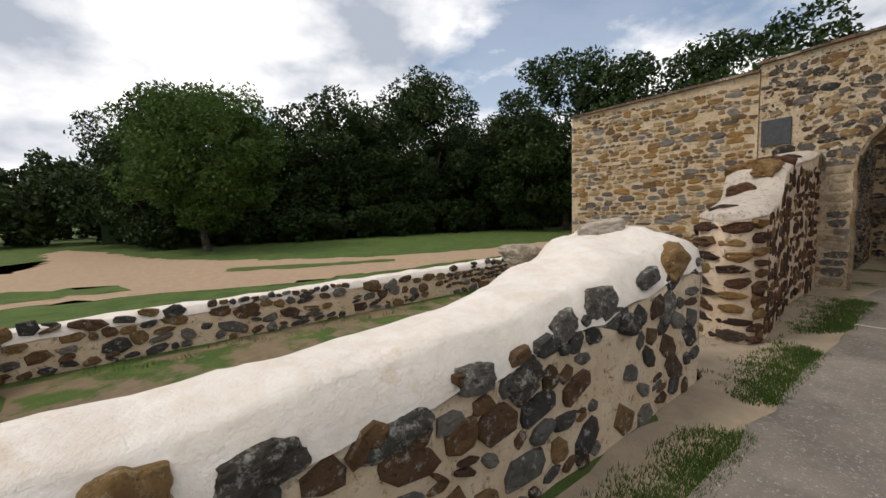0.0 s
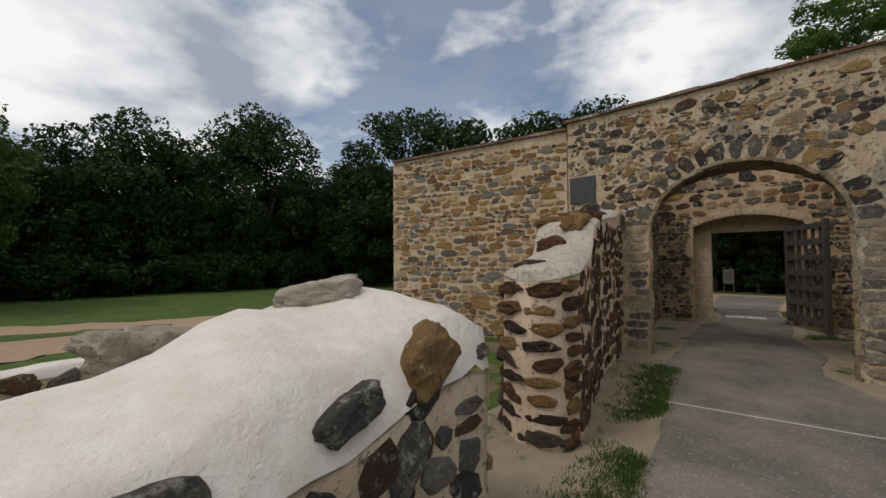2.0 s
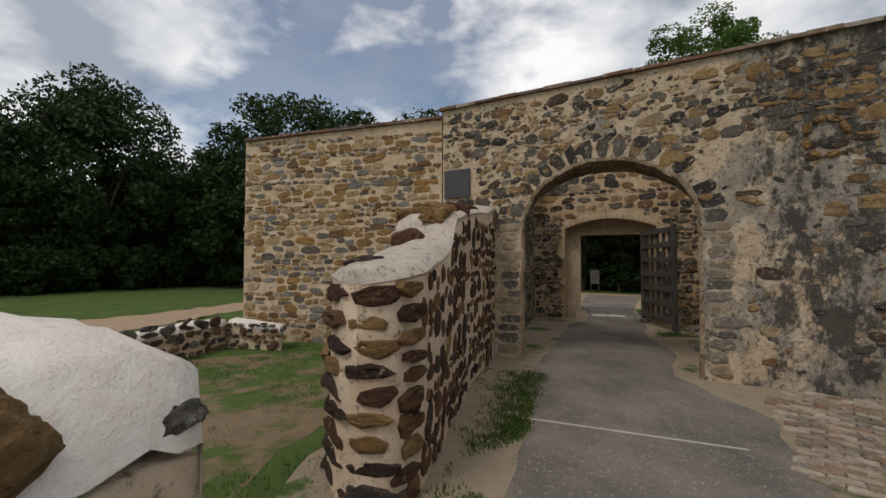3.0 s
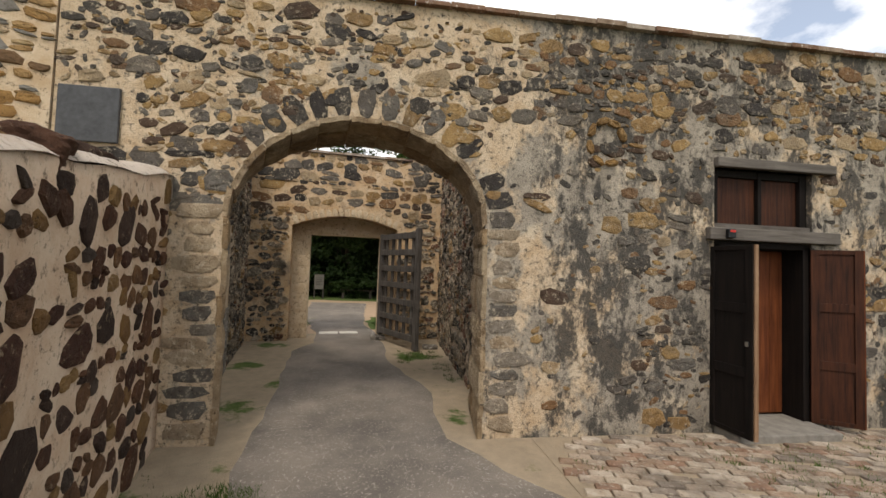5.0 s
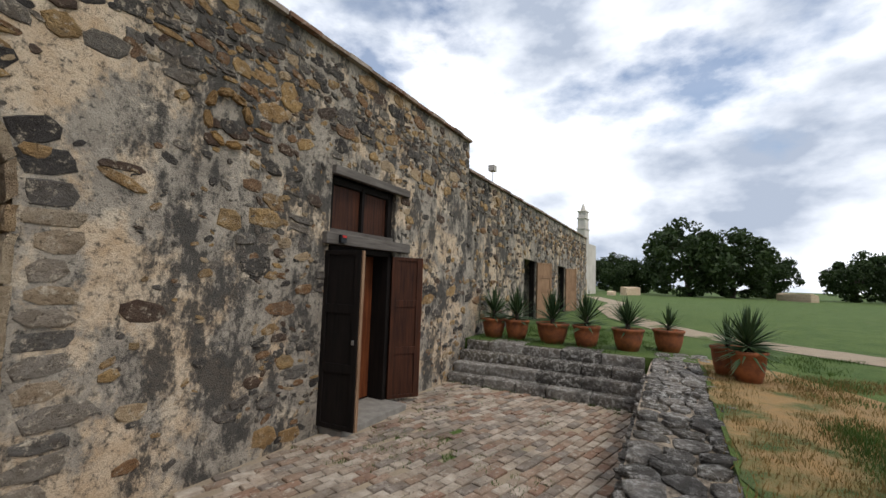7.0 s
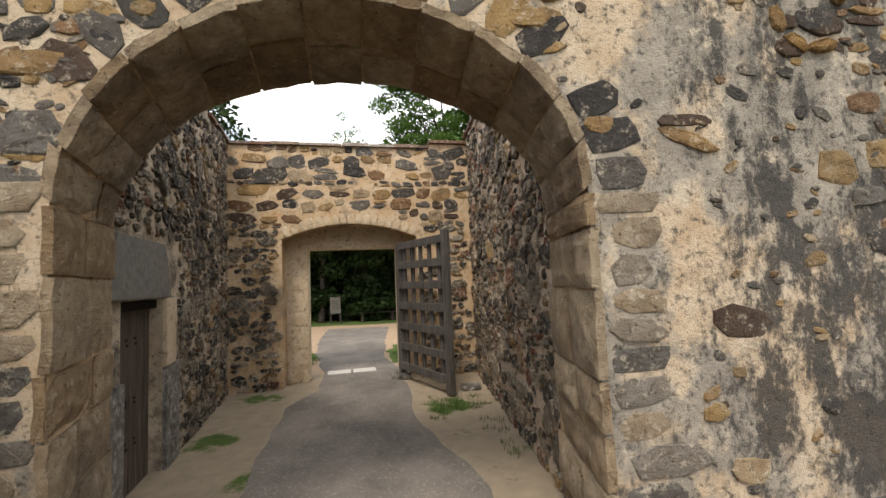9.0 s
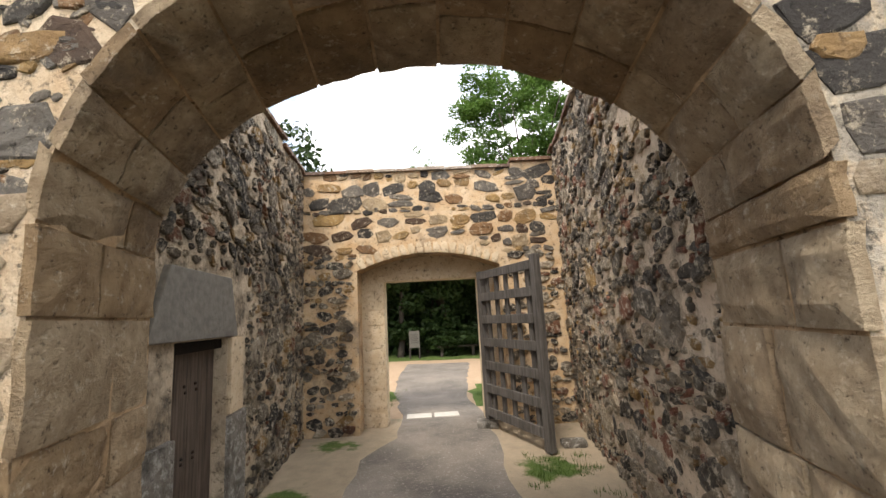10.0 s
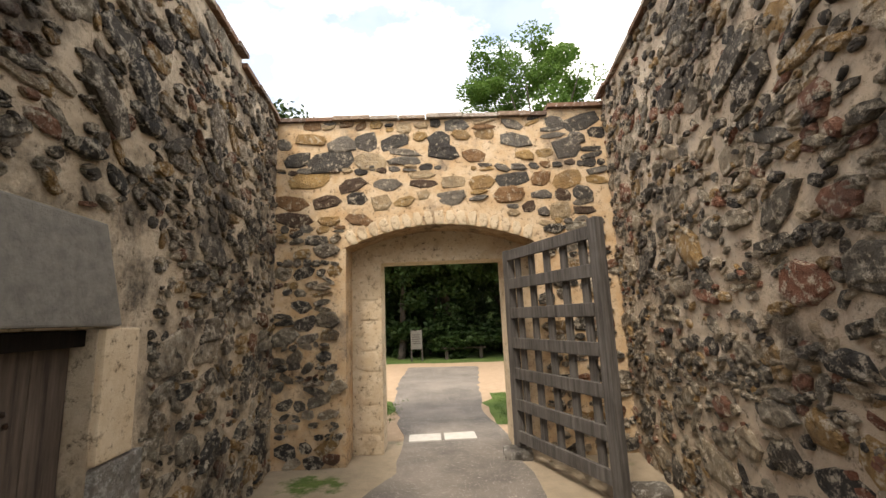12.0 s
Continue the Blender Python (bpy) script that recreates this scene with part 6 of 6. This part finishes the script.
# retaining wall: rough flat stones on top and in its face
poses = []
r2 = random.Random(55)
x = 2.45
while x < 8.7:
    y = -3.62 - max(0.0, 3.4 - x) * 0.1
    yy = y + 0.33
    while yy > y - 0.34:
        w, h = r2.uniform(0.16, 0.36), r2.uniform(0.14, 0.28)
        poses.append(pose(x + r2.uniform(-0.05, 0.05), yy - h / 2, 0.585 + 0.004 * (x - 2.75), r2.uniform(-3, 3), r2.uniform(-3, 3), r2.uniform(-25, 25)) @ Matrix.Diagonal((w * 1.05, h * 1.05, r2.uniform(0.012, 0.03), 1)))
        yy -= h * 1.02
    x += 0.24
for k, pl in enumerate(along([(2.4, -3.39), (3.4, -3.28), (5.2, -3.26), (7.0, -3.25)])):
    pl = Plane(*pl.at(0, 0).xy, *pl.at(pl.length, 0).xy, True)
    poses += rubble(pl, 0, pl.length, G, 0.54, (0.08, 0.18), (1.2, 2.4), (0.02, 0.05), lambda u, v, w, h: 0.92, 440 + k, 0.92, 6)
lay(ret, "stone", STEPS, poses, (5.0, -3.5, 0.6), 300, "dry_stones", 13)

# ---- brick paving ----
patio = tagged(link_bm("patio", new_box(1.9, 7.1, -3.25, -0.03, G - 0.05, G + 0.012), SAND), "worn brick patio before the door", kind="structure")


def brick_mesh(seed):
    r2 = random.Random(seed)
    v = [(sx * 0.5 * k + r2.uniform(-0.02, 0.02), sy * 0.5 * k + r2.uniform(-0.03, 0.03), z) for k, z in ((1, -0.6), (1, 0.6), (0.93, 1.0)) for sx, sy in ((-1, -1), (1, -1), (1, 1), (-1, 1))]
    f = [(0, 1, 5, 4), (1, 2, 6, 5), (2, 3, 7, 6), (3, 0, 4, 7), (4, 5, 9, 8), (5, 6, 10, 9), (6, 7, 11, 10), (7, 4, 8, 11), (8, 9, 10, 11)]
    me = bpy.data.meshes.new("brick")
    me.from_pydata(v, [], f)
    me.materials.append(BRICK)
    return me


bricks = [brick_mesh(k) for k in range(8)]
poses = []
r2 = random.Random(66)
turn = Matrix.Rotation(radians(-14), 4, "Z")
for i in range(-40, 60):
    for jx in range(-30, 40):
        q = turn @ Vector((jx * 0.215 + (0.107 if i % 2 else 0), i * 0.108, 0)) + Vector((3.5, -1.5, 0))
        if 2.0 + 0.35 * noise.noise(q * 1.7) < q.x < 7.05 and -3.2 < q.y < -0.1 and not (DX0 < q.x < DX1 and q.y > -0.42) and r2.random() < 0.95:
            poses.append(Matrix.Translation((q.x, q.y, G + 0.012 + r2.uniform(-0.006, 0.008))) @ turn @ pose(0, 0, 0, r2.gauss(0, 1.2), r2.gauss(0, 1.2), r2.gauss(0, 2)) @ Matrix.Diagonal((0.202, 0.096, 0.022, 1)))
lay(patio, "brick", bricks, poses, (3.8, -1.4, 0), 300, "paving_bricks", 14)
